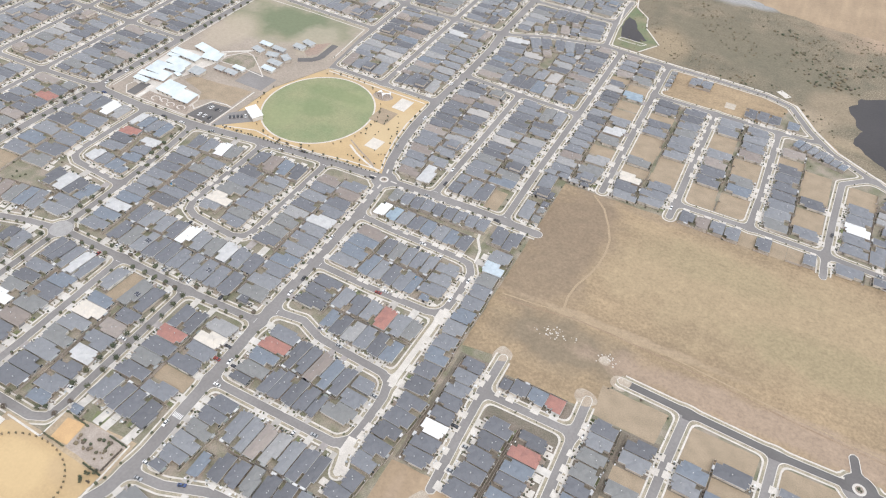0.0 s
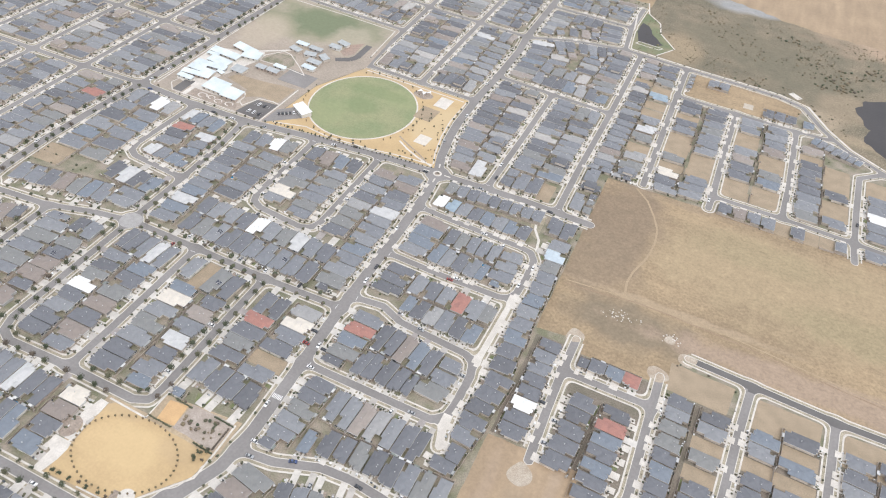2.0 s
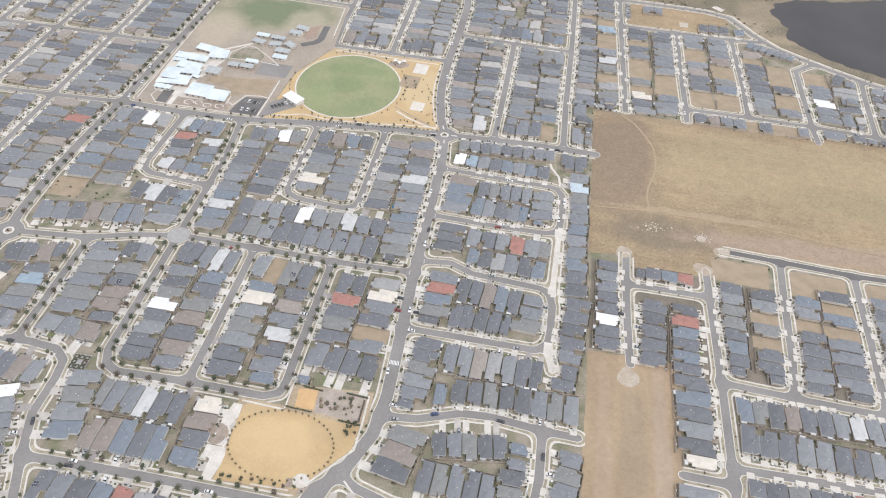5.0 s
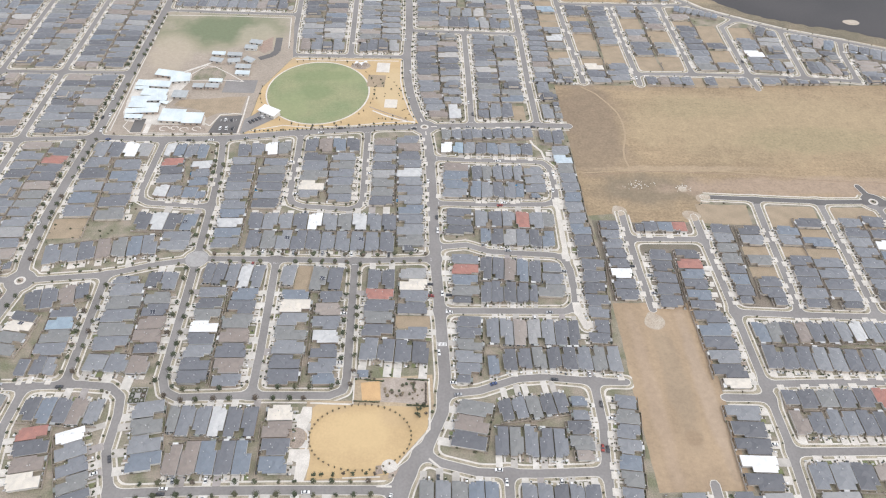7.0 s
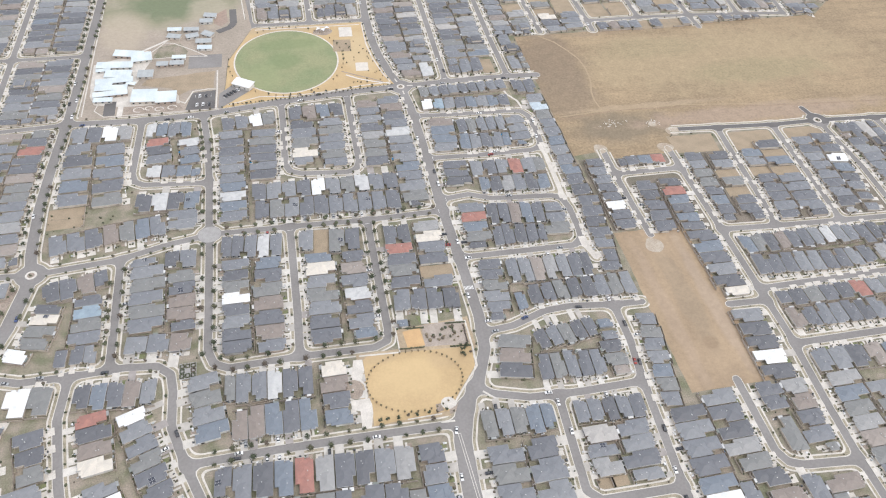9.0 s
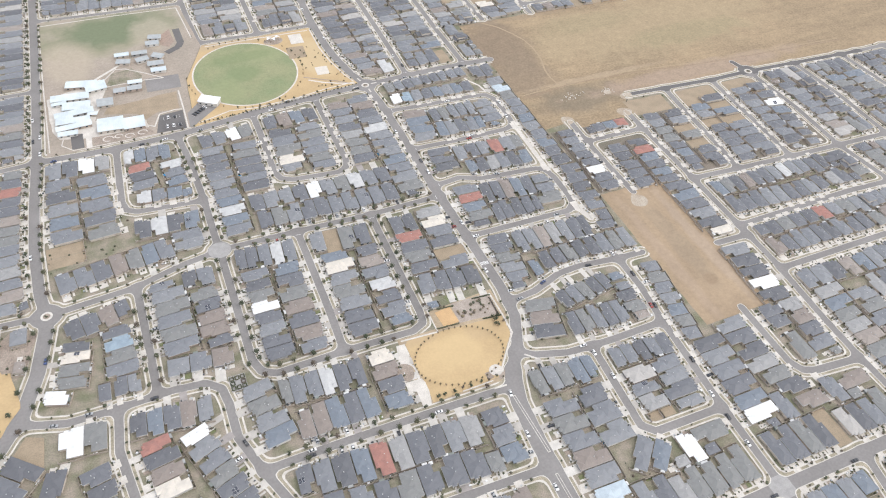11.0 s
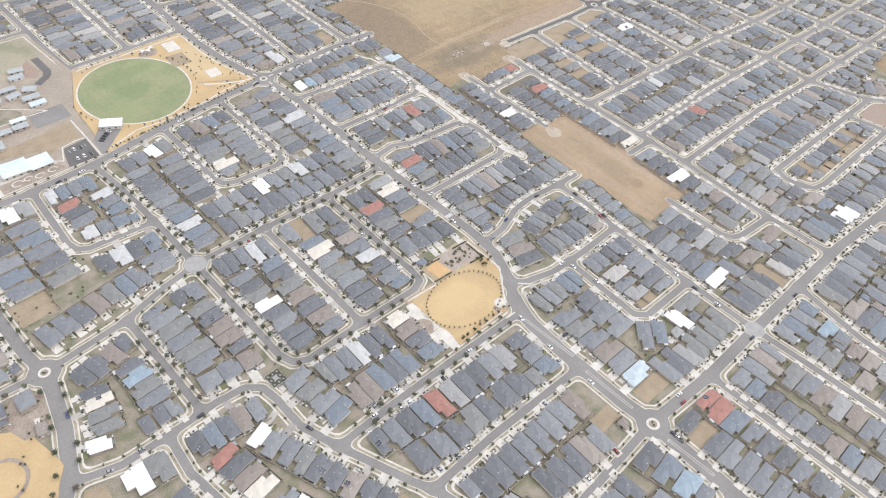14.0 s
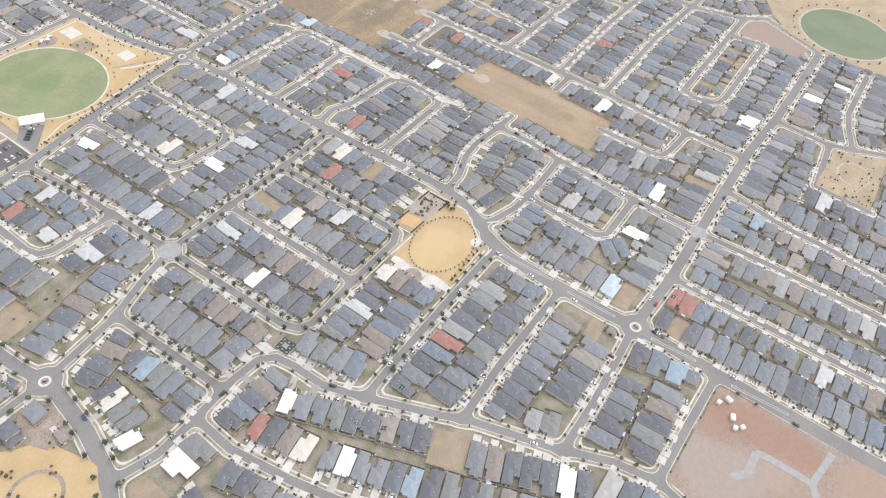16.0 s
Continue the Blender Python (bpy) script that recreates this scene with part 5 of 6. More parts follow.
LEAFY = {(-163.5, -17): 2, (-214, -169.5): 2, (-158, -155): 2, (-158, -155.5): 1, (-258, 330): 2, (0, 0): 1, (-169, -325.5): 2, (-24, -434): 1, (-268, -174): 2, (-101.7, -8): 1, (-104.2, -156): 1, (-235, -258): 1, (-284, -250.5): 1, (-25.5, -381): 1}
for half, pts, fronts, seal in ROADS:
    level = LEAFY.get(pts[0], 0)
    if seal:
        continue
    for side in (1, -1):
        for a, b in zip(pts, pts[1:]):
            length = math.hypot(b[0] - a[0], b[1] - a[1])
            tx, ty = (b[0] - a[0]) / length, (b[1] - a[1]) / length
            at = 3.0
            while at < length - 2:
                x, y = a[0] + tx * at - ty * side * (half + 1.25), a[1] + ty * at + tx * side * (half + 1.25)
                if 0.5 < clearance(x, y) < 1.9 and not any(inside(x, y, p) for p in (PADDOCK, MIDFIELD, SITE, MARSH)) and rnd.random() < (0.62, 0.85, 0.95)[level]:
                    near_ = -225 < x < 110 and -400 < y < 5
                    if level == 2 and (near_ or x < -262) and tree_count < 170:
                        tree(x, y, rnd.choice((2, 4, 4)) if pts[0] != (-169, -325.5) else rnd.choice((0, 2, 4)))
                    else:
                        far_tree(x, y, rnd.uniform(0.4, 0.85) if level == 0 else rnd.uniform(0.8, 1.35) if level == 1 else rnd.uniform(1.4, 2.2))
                at += rnd.uniform(8, 12) if level == 2 else rnd.uniform(8, 13)
# shrubs in the yards, beside and behind the houses
for mo, m, c_, vac in LOTS:
    if vac:
        continue
    for k in range(rnd.randint(2, 5)):
        spot = (rnd.uniform(-mo.w / 2, mo.w / 2), rnd.choice((rnd.uniform(-2.4, -0.5), rnd.uniform(-2.4, -0.5), mo.d + rnd.uniform(0.3, 1.2))), 0)
        p = m @ Vector(spot)
        far_trees.now = 0
        if clearance(p.x, p.y) > 2.4:
            blob(far_trees, p.x, p.y, 0.5, rnd.uniform(0.4, 0.85), rnd)
# gardens on the ground that no house takes
for j, i in np.argwhere((dist > 3.4) & (dist < 40) & open_land & ~taken).tolist():
    if rnd.random() < 0.10:
        far_trees.now = 0
        blob(far_trees, X0 + STEP * i + rnd.uniform(-1, 1), Y0 + STEP * j + rnd.uniform(-1, 1), 0.5, rnd.uniform(0.4, 1.0), rnd)
# scrub on the marsh
for k in range(5000):
    x, y = rnd.uniform(90, 520), rnd.uniform(160, 620)
    if inside(x, y, MARSH) and clearance(x, y) > 6 and noise.noise((x * 0.02, y * 0.02, 3.0)) > -0.1 and not (x > 300 and y > 140 and y < 420) and y < 455:
        far_trees.now = 2
        blob(far_trees, x, y, 0.3, rnd.uniform(0.4, 0.9) if k % 9 else rnd.uniform(1.0, 1.9), rnd, 0.6)

for cx, cy, n_ in ((298, 340, 26), (286, 356, 22), (270, 334, 16), (262, 380, 20), (310, 372, 18), (240, 420, 20), (205, 300, 10), (330, 395, 16)):
    for k in range(n_):
        far_trees.now = 2 if k % 3 else 0
        blob(far_trees, rnd.gauss(cx, 9), rnd.gauss(cy, 7), 0.5, rnd.uniform(0.8, 2.0), rnd, 0.6)

# ring of young trees round the small park, and the garden beds beside it
for k in range(46):
    t = 2 * math.pi * k / 46
    tree(-41.8 + 28 * math.cos(t), -295.5 + 20.6 * math.sin(t), 3, 0.29)
for k in range(26):
    x, y = rnd.uniform(-29, -6), rnd.uniform(-272, -260)
    far_trees.now = (0, 2, 2)[k % 3]
    blob(far_trees, x, y, 0.9, rnd.uniform(0.6, 1.3), rnd)
for k in range(10):
    tree(rnd.uniform(-12, -3), rnd.uniform(-284, -274), 1, 0.29)
for k in range(8):
    tree(-66 + k * 5.5 + rnd.uniform(-1, 1), -318.6 + rnd.uniform(0, 1), rnd.choice((0, 1)), 0.29)
# young trees round the sports oval
for k in range(52):
    t = 2 * math.pi * k / 52
    x, y = -93 + 50 * math.cos(t), 54 + 55 * math.sin(t)
    if inside(x, y, OVAL_PARK) and rnd.random() < 0.8:
        tree(x, y, 3 if k % 3 else 1, 0.27)
for k in range(34):
    x, y = rnd.uniform(-45, -10), rnd.uniform(8, 80)
    if inside(x, y, OVAL_PARK) and math.hypot((x + 93) / 46, (y - 54) / 52) > 1.05:
        far_tree(x, y, rnd.uniform(0.5, 0.9))
for k in range(40):
    t = k / 39
    far_tree(-143 + 136 * t, -6.5 + 10.5 * t - 2.0 * math.sin(math.pi * t), rnd.uniform(0.6, 1.0))
for k in range(60):
    x, y = rnd.uniform(-345, -288), rnd.uniform(-268, -184)
    if inside(x, y, WEST_PARK):
        far_tree(x, y, rnd.uniform(0.7, 1.3))
for k in range(50):
    x, y = rnd.uniform(196, 268), rnd.uniform(-540, -498)
    if inside(x, y, POCKET):
        far_tree(x, y, rnd.uniform(0.5, 1.1))
for k in range(30):
    t = 2 * math.pi * k / 30
    far_tree(454 + 54 * math.cos(t), -463 + 54 * math.sin(t), rnd.uniform(0.8, 1.4))
leaf_far = palette("foliage_far", [(3, (0.105, 0.115, 0.065)), (3, (0.08, 0.095, 0.055)), (2, (0.13, 0.13, 0.08)), (2, (0.14, 0.115, 0.085))], "island", rough=0.8, weather=0.4, scale=1.2)
tagged(new("shrubbery", far_trees.mesh("shrubbery", leaf_far, bark_mat, scrub_mat)), "small shrubs and young trees of yards, verges and marsh", "shrubs", kind="stuff")


# ---- parks, paths, courts ----
def slab(name, x, y, lx, ly, ang, z, mat, label, category, thick=0.08):
    sh = Shape()
    sh.box(-lx / 2, -ly / 2, z - thick, lx / 2, ly / 2, z, pose(x, y, 0, 0, 0, ang))
    return tagged(new(name, sh.mesh(name, mat)), label, category, kind="structure")


def path(pts, width, z, mat, label="pale concrete path across the park", name="path"):
    sh = Shape()
    for a, b in zip(pts, pts[1:]):
        d_ = Vector((b[0] - a[0], b[1] - a[1])).normalized() * 0.3
        n = Vector((-d_.y, d_.x)).normalized() * width / 2
        sh.poly([(a[0] - d_.x + n.x, a[1] - d_.y + n.y, z), (a[0] - d_.x - n.x, a[1] - d_.y - n.y, z), (b[0] + d_.x - n.x, b[1] + d_.y - n.y, z), (b[0] + d_.x + n.x, b[1] + d_.y + n.y, z)])
        z += 0.004
    me = sh.mesh(name, mat)
    return tagged(new(name, me), label, "path", kind="structure")


def ring(cx, cy, rx, ry, width, z, mat, label, name="path"):
    sh = Shape()
    n = 64
    for k in range(n):
        q = []
        for kk, off in ((k, 0), (k + 1, 0), (k + 1, width), (k, width)):
            t = 2 * math.pi * kk / n
            q.append((cx + (rx + off) * math.cos(t), cy + (ry + off) * math.sin(t), z))
        sh.poly([q[0], q[3], q[2], q[1]])
    return tagged(new(name, sh.mesh(name, mat)), label, "path", kind="structure")


ring(-93, 54, 44.4, 49.7, 1.3, 0.30, concrete, "pale path round the sports oval")
path([(-144, -6), (-118, 2), (-96, -1), (-60, 1.5), (-34, 6), (-8, 8)], 1.2, 0.30, concrete)
path([(-44, 24), (-34, 17), (-22, 11), (-8, 6)], 1.6, 0.31, concrete)
path([(-47, 30), (-36, 23), (-22, 15), (-14, 9)], 1.2, 0.33, mulch_mat, "dark mulch bed between the paths")
path([(-19.5, 108), (-20, 72), (-17.5, 48), (-12.5, 24), (-8, 10)], 1.2, 0.30, concrete)
path([(-118, 109), (-70, 108), (-22, 107)], 1.2, 0.30, concrete)
slab("sport_court", -36.2, 95.3, 12, 17, -3, 0.40, concrete, "pale sanded sports court", "court")
slab("sand_court", -28.6, 35.1, 11, 13, -4, 0.36, cream_roof, "cream sand play court", "court")
slab("scrub_bed", -42, 72, 16, 20, -4, 0.33, vacant_mat, "bare tan turf beside the court", "turf")
patch("school_car_park", [(-172.4, 14.7), (-153.7, 16.5), (-154.7, -9.6), (-177.7, -8.6), (-175.7, 1.6)], 0.35, new_asphalt, "dark asphalt car park of the school", "car park")
patch("oval_car_park", [(-150.7, 10.5), (-140.5, 21.9), (-123.6, 13.5), (-149.6, -9.7), (-151.9, -9.6)], 0.36, asphalt, "grey asphalt car park by the pavilion", "car park")
slab("tennis_court", -236.4, 1.6, 9, 19, 0, 0.35, new_asphalt, "dark asphalt ball court", "court")
slab("school_court", -162.5, 62, 28, 21, -2, 0.35, asphalt, "grey asphalt school court", "court")
path([(-138, 150), (-137.5, 124), (-141, 117), (-152, 110)], 6.5, 0.36, new_asphalt, "dark asphalt car park of the school", "car_park")
patch("orange_ground", [(-155.2, 125.1), (-154.8, 141.5), (-143.8, 152), (-142.5, 127.9), (-148.3, 119.6)], 0.34, red_dirt, "bare orange earth beside the classrooms", "bare earth", amp=0.5)
patch("school_garden", [(-225, 3), (-182, 0), (-179, -8), (-225, -8)], 0.34, mulch_mat, "planted garden beds with pale curved paths", "garden", amp=0.8)
for cx, cy, r in ((-214, -3, 4), (-206, -2, 3), (-198, -4, 3.4), (-188, -3, 3.5)):
    path([(cx + r * math.cos(0.7 * k), cy + r * 0.8 * math.sin(0.7 * k)) for k in range(8)], 0.9, 0.37, concrete, "pale curved garden path")
path([(-246, 9), (-248, 0), (-240, -9), (-200, -9.6), (-152, -10.2)], 0.8, 0.36, concrete, "pale low edging along the school front")
path([(-227, 14), (-228, 4), (-228.3, -9.7)], 4.2, 0.36, concrete, "pale concrete school drive")
path([(-152.3, 46), (-152.6, 17), (-153.6, -9.6)], 1.2, 0.37, concrete, "pale concrete school path")
path([(-183, 5), (-178, 1), (-172, 17), (-160, 19), (-154, 18)], 1.2, 0.38, concrete, "pale concrete school path")
patch("school_lawn", [(-210.5, 39.5), (-154, 46.2), (-156, 19.9), (-171.8, 20.6), (-183.8, 13), (-188.9, 23.9), (-214, 31)], 0.32, vacant_mat, "bare tan school play ground", "play ground", amp=1)
patch("school_plot", [(-207, 76.3), (-201.8, 90.7), (-184.4, 94.1), (-177.4, 80), (-178.9, 73.3), (-206.2, 71.5)], 0.34, yard_mat, "brown bare plot ringed by paths", "play ground", amp=1)
path([(-224, 20), (-219, 40), (-212, 66), (-211, 80), (-217, 85), (-198, 99.5), (-194, 103)], 2.4, 0.33, concrete, "pale concrete school path")
path([(-208, 71.5), (-209, 82), (-198, 97), (-190, 95), (-174, 82), (-161, 70), (-178, 72), (-208, 71.5)], 1.0, 0.36, concrete, "pale concrete school path")
path([(-256, 195), (-192, 194), (-131, 191), (-127, 130)], 1.0, 0.34, concrete, "pale path round the school field")
path([(-256, 195), (-257, 90), (-257, -6)], 1.0, 0.34, concrete, "pale path along the avenue")
path([(90, -6), (86, -14), (88, -24), (94, -34), (96, -46)], 1.8, 0.22, concrete, "pale winding path between the houses")
patch("walk_lawn", [(80, -6), (92, -6), (92, -34), (86, -30)], 0.2, verge_mat, "dry grass beside the winding path", "lawn", amp=0.5)
path([(84, 296), (80, 340), (73, 394)], 1.6, 0.2, concrete, "pale path along the pond")
path([(113, 298), (127, 322), (107, 350), (102, 374), (86, 392), (80, 420)], 1.4, 0.2, concrete, "pale path round the pond")
path([(88, 312), (112, 311), (116, 316), (90, 318), (88, 312)], 1.0, 0.21, concrete, "pale path at the pond's edge")
slab("viewing_deck", 251, 294, 12, 7, -40, 0.3, concrete, "pale concrete viewing deck beside the marsh", "deck")
slab("gravel_pad", 211, 247, 9, 10, 0, 0.12, gravel_mat, "pale gravel pad on the vacant lots", "pad")
path([(86, 296.5), (146, 291.8), (191, 290.6), (237, 288.2), (264.5, 279), (283.8, 246.5), (304, 222), (336.5, 200.3), (378.5, 176.3), (432, 155)], 1.7, 0.26, concrete, "wide pale path between street and marsh")
# painted lines
def line(x, y, lx, ly, ang, z):
    sh = Shape()
    sh.box(-lx / 2, -ly / 2, -0.01, lx / 2, ly / 2, 0.004, pose(x, y, z, 0, 0, ang))
    return tagged(new("road_marking", sh.mesh("road_marking", white_paint)), "white painted line on the asphalt", "road marking", kind="structure")


for k in range(7):
    line(3.2 + k * 0.85, -231 - 0.02 * k, 0.42, 3.0, 2, 0.11)
for k in range(6):
    line(-170 + k * 2.5, 9.0 + 0.1 * k, 0.14, 4.2, -2, 0.36)
    line(-170 + k * 2.5, -3.0, 0.14, 4.2, -2, 0.36)
for k in range(6):
    line(-147 + k * 2.4, 5.0 + 1.9 * k, 0.14, 4.0, 38, 0.37)
for x, y, ang in ((8.8, -43.3, 92), (8.4, -98.2, 90), (8.6, -145.2, 95), (9.6, -204, 90), (1.0, -157.2, 90), (-51, -161.6, 0), (-104.4, -159.6, 0), (39.8, 6.9, 0), (96, 6.8, 0), (-101.6, -12, 0), (-47.4, -7.6, 0)):
    line(x, y, 3.6, 0.22, ang, 0.11)
# small park
patch("plaza", [(-75, -274.8), (-69.8, -275.3), (-69.6, -283), (-71.8, -289), (-78, -287.4)], 0.36, concrete, "pale concrete plaza beside the small park", "plaza", amp=0.2)
patch("plaza", [(-80, -301.8), (-69.4, -302.2), (-68.4, -306), (-68.6, -312), (-70.6, -321), (-75.8, -321), (-75.4, -310), (-80, -308)], 0.36, concrete, "pale concrete plaza beside the small park", "plaza", amp=0.2)
patch("oval_bed", ellipse(-76.8, -295, 5.2, 6.6, 28), 0.34, mulch_mat, "oval bed of dry mulch between two plazas", "garden bed", amp=0.3)
patch("mulch_bed", [(-30.5, -256), (-4, -256.6), (-4.4, -275), (-31.5, -272.4)], 0.31, pebble_mat, "grey-pink gravel garden with scattered shrubs", "garden bed", amp=0.5)
patch("green_lawn", [(-33, -248.6), (-20, -249), (-19, -254), (-24, -255.4), (-31, -255)], 0.3, lawn_mat, "small watered green lawn before the houses", "lawn", amp=0.5)
slab("play_sand", -37, -265.2, 10.8, 13.2, 5, 0.35, sand_mat, "orange sand square of the playground", "playground")
patch("round_terrace", ellipse(-25.8, -313.2, 4.2, 4.0, 24), 0.36, concrete, "round pale concrete terrace in the park corner", "terrace")
patch("terrace_bed", [(-26, -317.4), (-22, -316), (-19.6, -313.4), (-22.6, -319.4), (-26.4, -320.6)], 0.33, mulch_mat, "dark mulched bed in the park corner", "garden bed", amp=0.3)
patch("terrace_bed", [(-33, -312.8), (-30, -312.6), (-29, -317.6), (-33, -318.4)], 0.33, mulch_mat, "dark mulched bed in the park corner", "garden bed", amp=0.3)
path([(-71, -272.5), (-47, -274)], 1.1, 0.33, concrete)
path([(-46.8, -255.6), (-47, -273.9)], 0.8, 0.33, concrete)
path([(-3.2, -257), (-3, -276), (-3.6, -291.2), (-17.6, -308.2), (-23, -315)], 1.1, 0.33, concrete)
path([(-50, -319.6), (-31, -319.4)], 0.8, 0.33, concrete)
path([(-77.4, -287.6), (-73, -289.2), (-70.7, -292.5), (-70.2, -297), (-71, -302.4)], 1.2, 0.37, concrete)


def hedge_row(x0, y0, x1, y1):
    """A low clipped hedge between two points."""
    ln = math.hypot(x1 - x0, y1 - y0)
    root = thing("hedge", pose(x0, y0, 0.3, 0, 0, math.degrees(math.atan2(y1 - y0, x1 - x0))), "low dark clipped hedge along the playground", "hedge", "playground hedges")
    sh, rr = Shape(), random.Random(int(ln * 100))
    for k in range(int(ln / 0.7) + 1):
        blob(sh, min(ln, 0.35 + k * 0.7), rr.uniform(-0.15, 0.15), 0.4, rr.uniform(0.5, 0.72), rr, 0.8)
    part("leaves", sh.mesh("leaves", leaf_mat), root)


hedge_row(-41, -257.2, -29.8, -258.2)
hedge_row(-47, -271.8, -32, -272.8)
hedge_row(-16, -257.2, -3.8, -258.2)
hedge_row(-16.3, -275.1, -4.2, -276.2)
hedge_row(-5, -260, -5.4, -274)
hedge_row(-12, -261, -12.4, -264)
ring(-313, -226, 12, 12, 2.2, 0.33, mulch_mat, "dark round path of the corner reserve")
ring(454, -463, 46, 46, 2.5, 0.34, gravel_mat, "pale path round the second oval")
ring(230, -520, 14, 12, 1.5, 0.34, gravel_mat, "pale path of the pocket park")
patch("pocket_park_ground", POCKET, 0.28, pale_turf, "pale dry turf of a pocket park", "park", amp=0.6)
# walled garden on the bend
slab("bend_garden", -169.5, -265.5, 9.6, 11.2, 0, 0.34, pad_mat, "dark square garden with clipped hedges", "garden")
for k in range(3):
    for q in range(3):
        if (k, q) != (1, 1):
            hx, hy = -172.6 + 3.1 * k, -269 + 3.4 * q
            root = thing("hedge", pose(hx, hy, 0.34), "low dark clipped hedge block in the square garden", "hedge", "garden hedges")
            sh = Shape()
            rr = random.Random(k * 3 + q)
            for u in range(12):
                a_ = u * math.pi / 6
                blob(sh, max(-1.05, min(1.05, 1.5 * math.cos(a_))), max(-1.2, min(1.2, 1.7 * math.sin(a_))), 0.45, rr.uniform(0.42, 0.55), rr, 0.8)
            part("leaves", sh.mesh("leaves", leaf_mat), root)
# turning circles and worn ground
for x, y, r in ((142.6, -214.6, 6.5), (142, -107.5, 5.5), (195.5, -113.5, 6.5), (211, -94, 6.0), (197.2, -82.5, 3.2)):
    patch("turning_circle", ellipse(x, y, r, r, 28), 0.16, worn_mat, "pale gravel turning circle at the street's end", "turning circle", amp=2.2)
patch("culdesac_pad", ellipse(-158, -155, 7.6, 7.6, 28), 0.13, pad_mat, "grey round block-paved crossing pad", "paving")
patch("crossing_pad", [(78, -432), (91, -432), (91, -445), (78, -445)], 0.13, pad_mat, "grey square block-paved crossing pad", "paving")
path([(144, 64), (155, 52.5), (163.4, 36), (168.6, 22), (170, 8), (169, -6), (167, -17), (162.3, -31.7), (160.8, -44), (162.3, -57)], 1.5, 0.012, track_mat, "pale worn track along the rough grass", "track")
path([(123, -62), (146, -60.2), (171, -56.8), (193, -57.2), (237, -60.5), (271, -64.5), (303, -68.5), (360, -73), (470, -80)], 1.0, 0.012, track_mat, "pale wheel track across the paddock", "track")
path([(123, -65.5), (146, -63.5), (171, -60), (193, -60.4), (237, -63.6), (271, -67.6), (303, -71.6), (360, -76), (470, -83)], 1.2, 0.012, rut_mat, "dark bare rut across the paddock", "track")
path([(228, -89.4), (303, -95.0), (334, -95.2)], 1.5, 0.2, concrete, "pale footpath along the new street", "path")
rub = Shape()
for k in range(60):
    x, y = (rnd.gauss(164, 7), rnd.gauss(-78, 2.5)) if k < 40 else (rnd.gauss(200, 2.5), rnd.gauss(-80, 2))
    blob(rub, x, y, 0.1, rnd.uniform(0.2, 0.7), rnd, 0.6)
tagged(new("rubble", rub.mesh("rubble", concrete)), "scattered pale rubble on the paddock", "rubble", kind="stuff")
# roundabouts and medians
for x, y, r in ((0, 0, 3.4), (-268, -174, 3.6), (-24, -435, 4.0), (342, -98.5, 3.6)):
    root = thing("roundabout_island", pose(x, y, 0.1), "round kerbed island with low planting", "traffic island", "roundabouts")
    sh = Shape()
    sh.disc(0, 0, 0.15, r, r, 28, 0)
    part("kerb", sh.mesh("kerb", kerb_mat), root)
    sh = Shape()
    sh.disc(0, 0, 0.22, r * 0.62, r * 0.62, 24, 0.1)
    part("bed", sh.mesh("bed", mulch_mat), root)
    sh = Shape()
    for k in range(5):
        blob(sh, rnd.uniform(-1, 1), rnd.uniform(-1, 1), 0.6, rnd.uniform(0.4, 0.7), rnd)
    part("shrub", sh.mesh("shrub", leaf_mat), root)
for x, y, ang, ln in ((-23.0, -353, 92.5, 40), (-24.7, -403, 90.8, 35), (-25.5, -462, 92, 30), (-27.8, -520, 92, 36), (-1.2, -312.3, -44, 9), (-28.4, -324.8, -3, 8), (8, 0.6, 0, 5), (-9, -0.4, 3, 5), (1, -9, 94, 5), (-2.5, 10, 105, 5)):
    root = thing("median", pose(x, y, 0.1, 0, 0, ang), "long narrow kerbed median with a dark bed", "median", "medians")
    sh = Shape()
    hw = 0.85 if ln > 12 else 0.55
    sh.box(-ln / 2, -hw, 0, ln / 2, hw, 0.14)
    part("kerb", sh.mesh("kerb", kerb_mat), root)
    if ln > 12:
        sh = Shape()
        sh.box(-ln / 2 + 0.4, -0.52, 0.1, ln / 2 - 0.4, 0.52, 0.18)
        part("bed", sh.mesh("bed", asphalt), root)


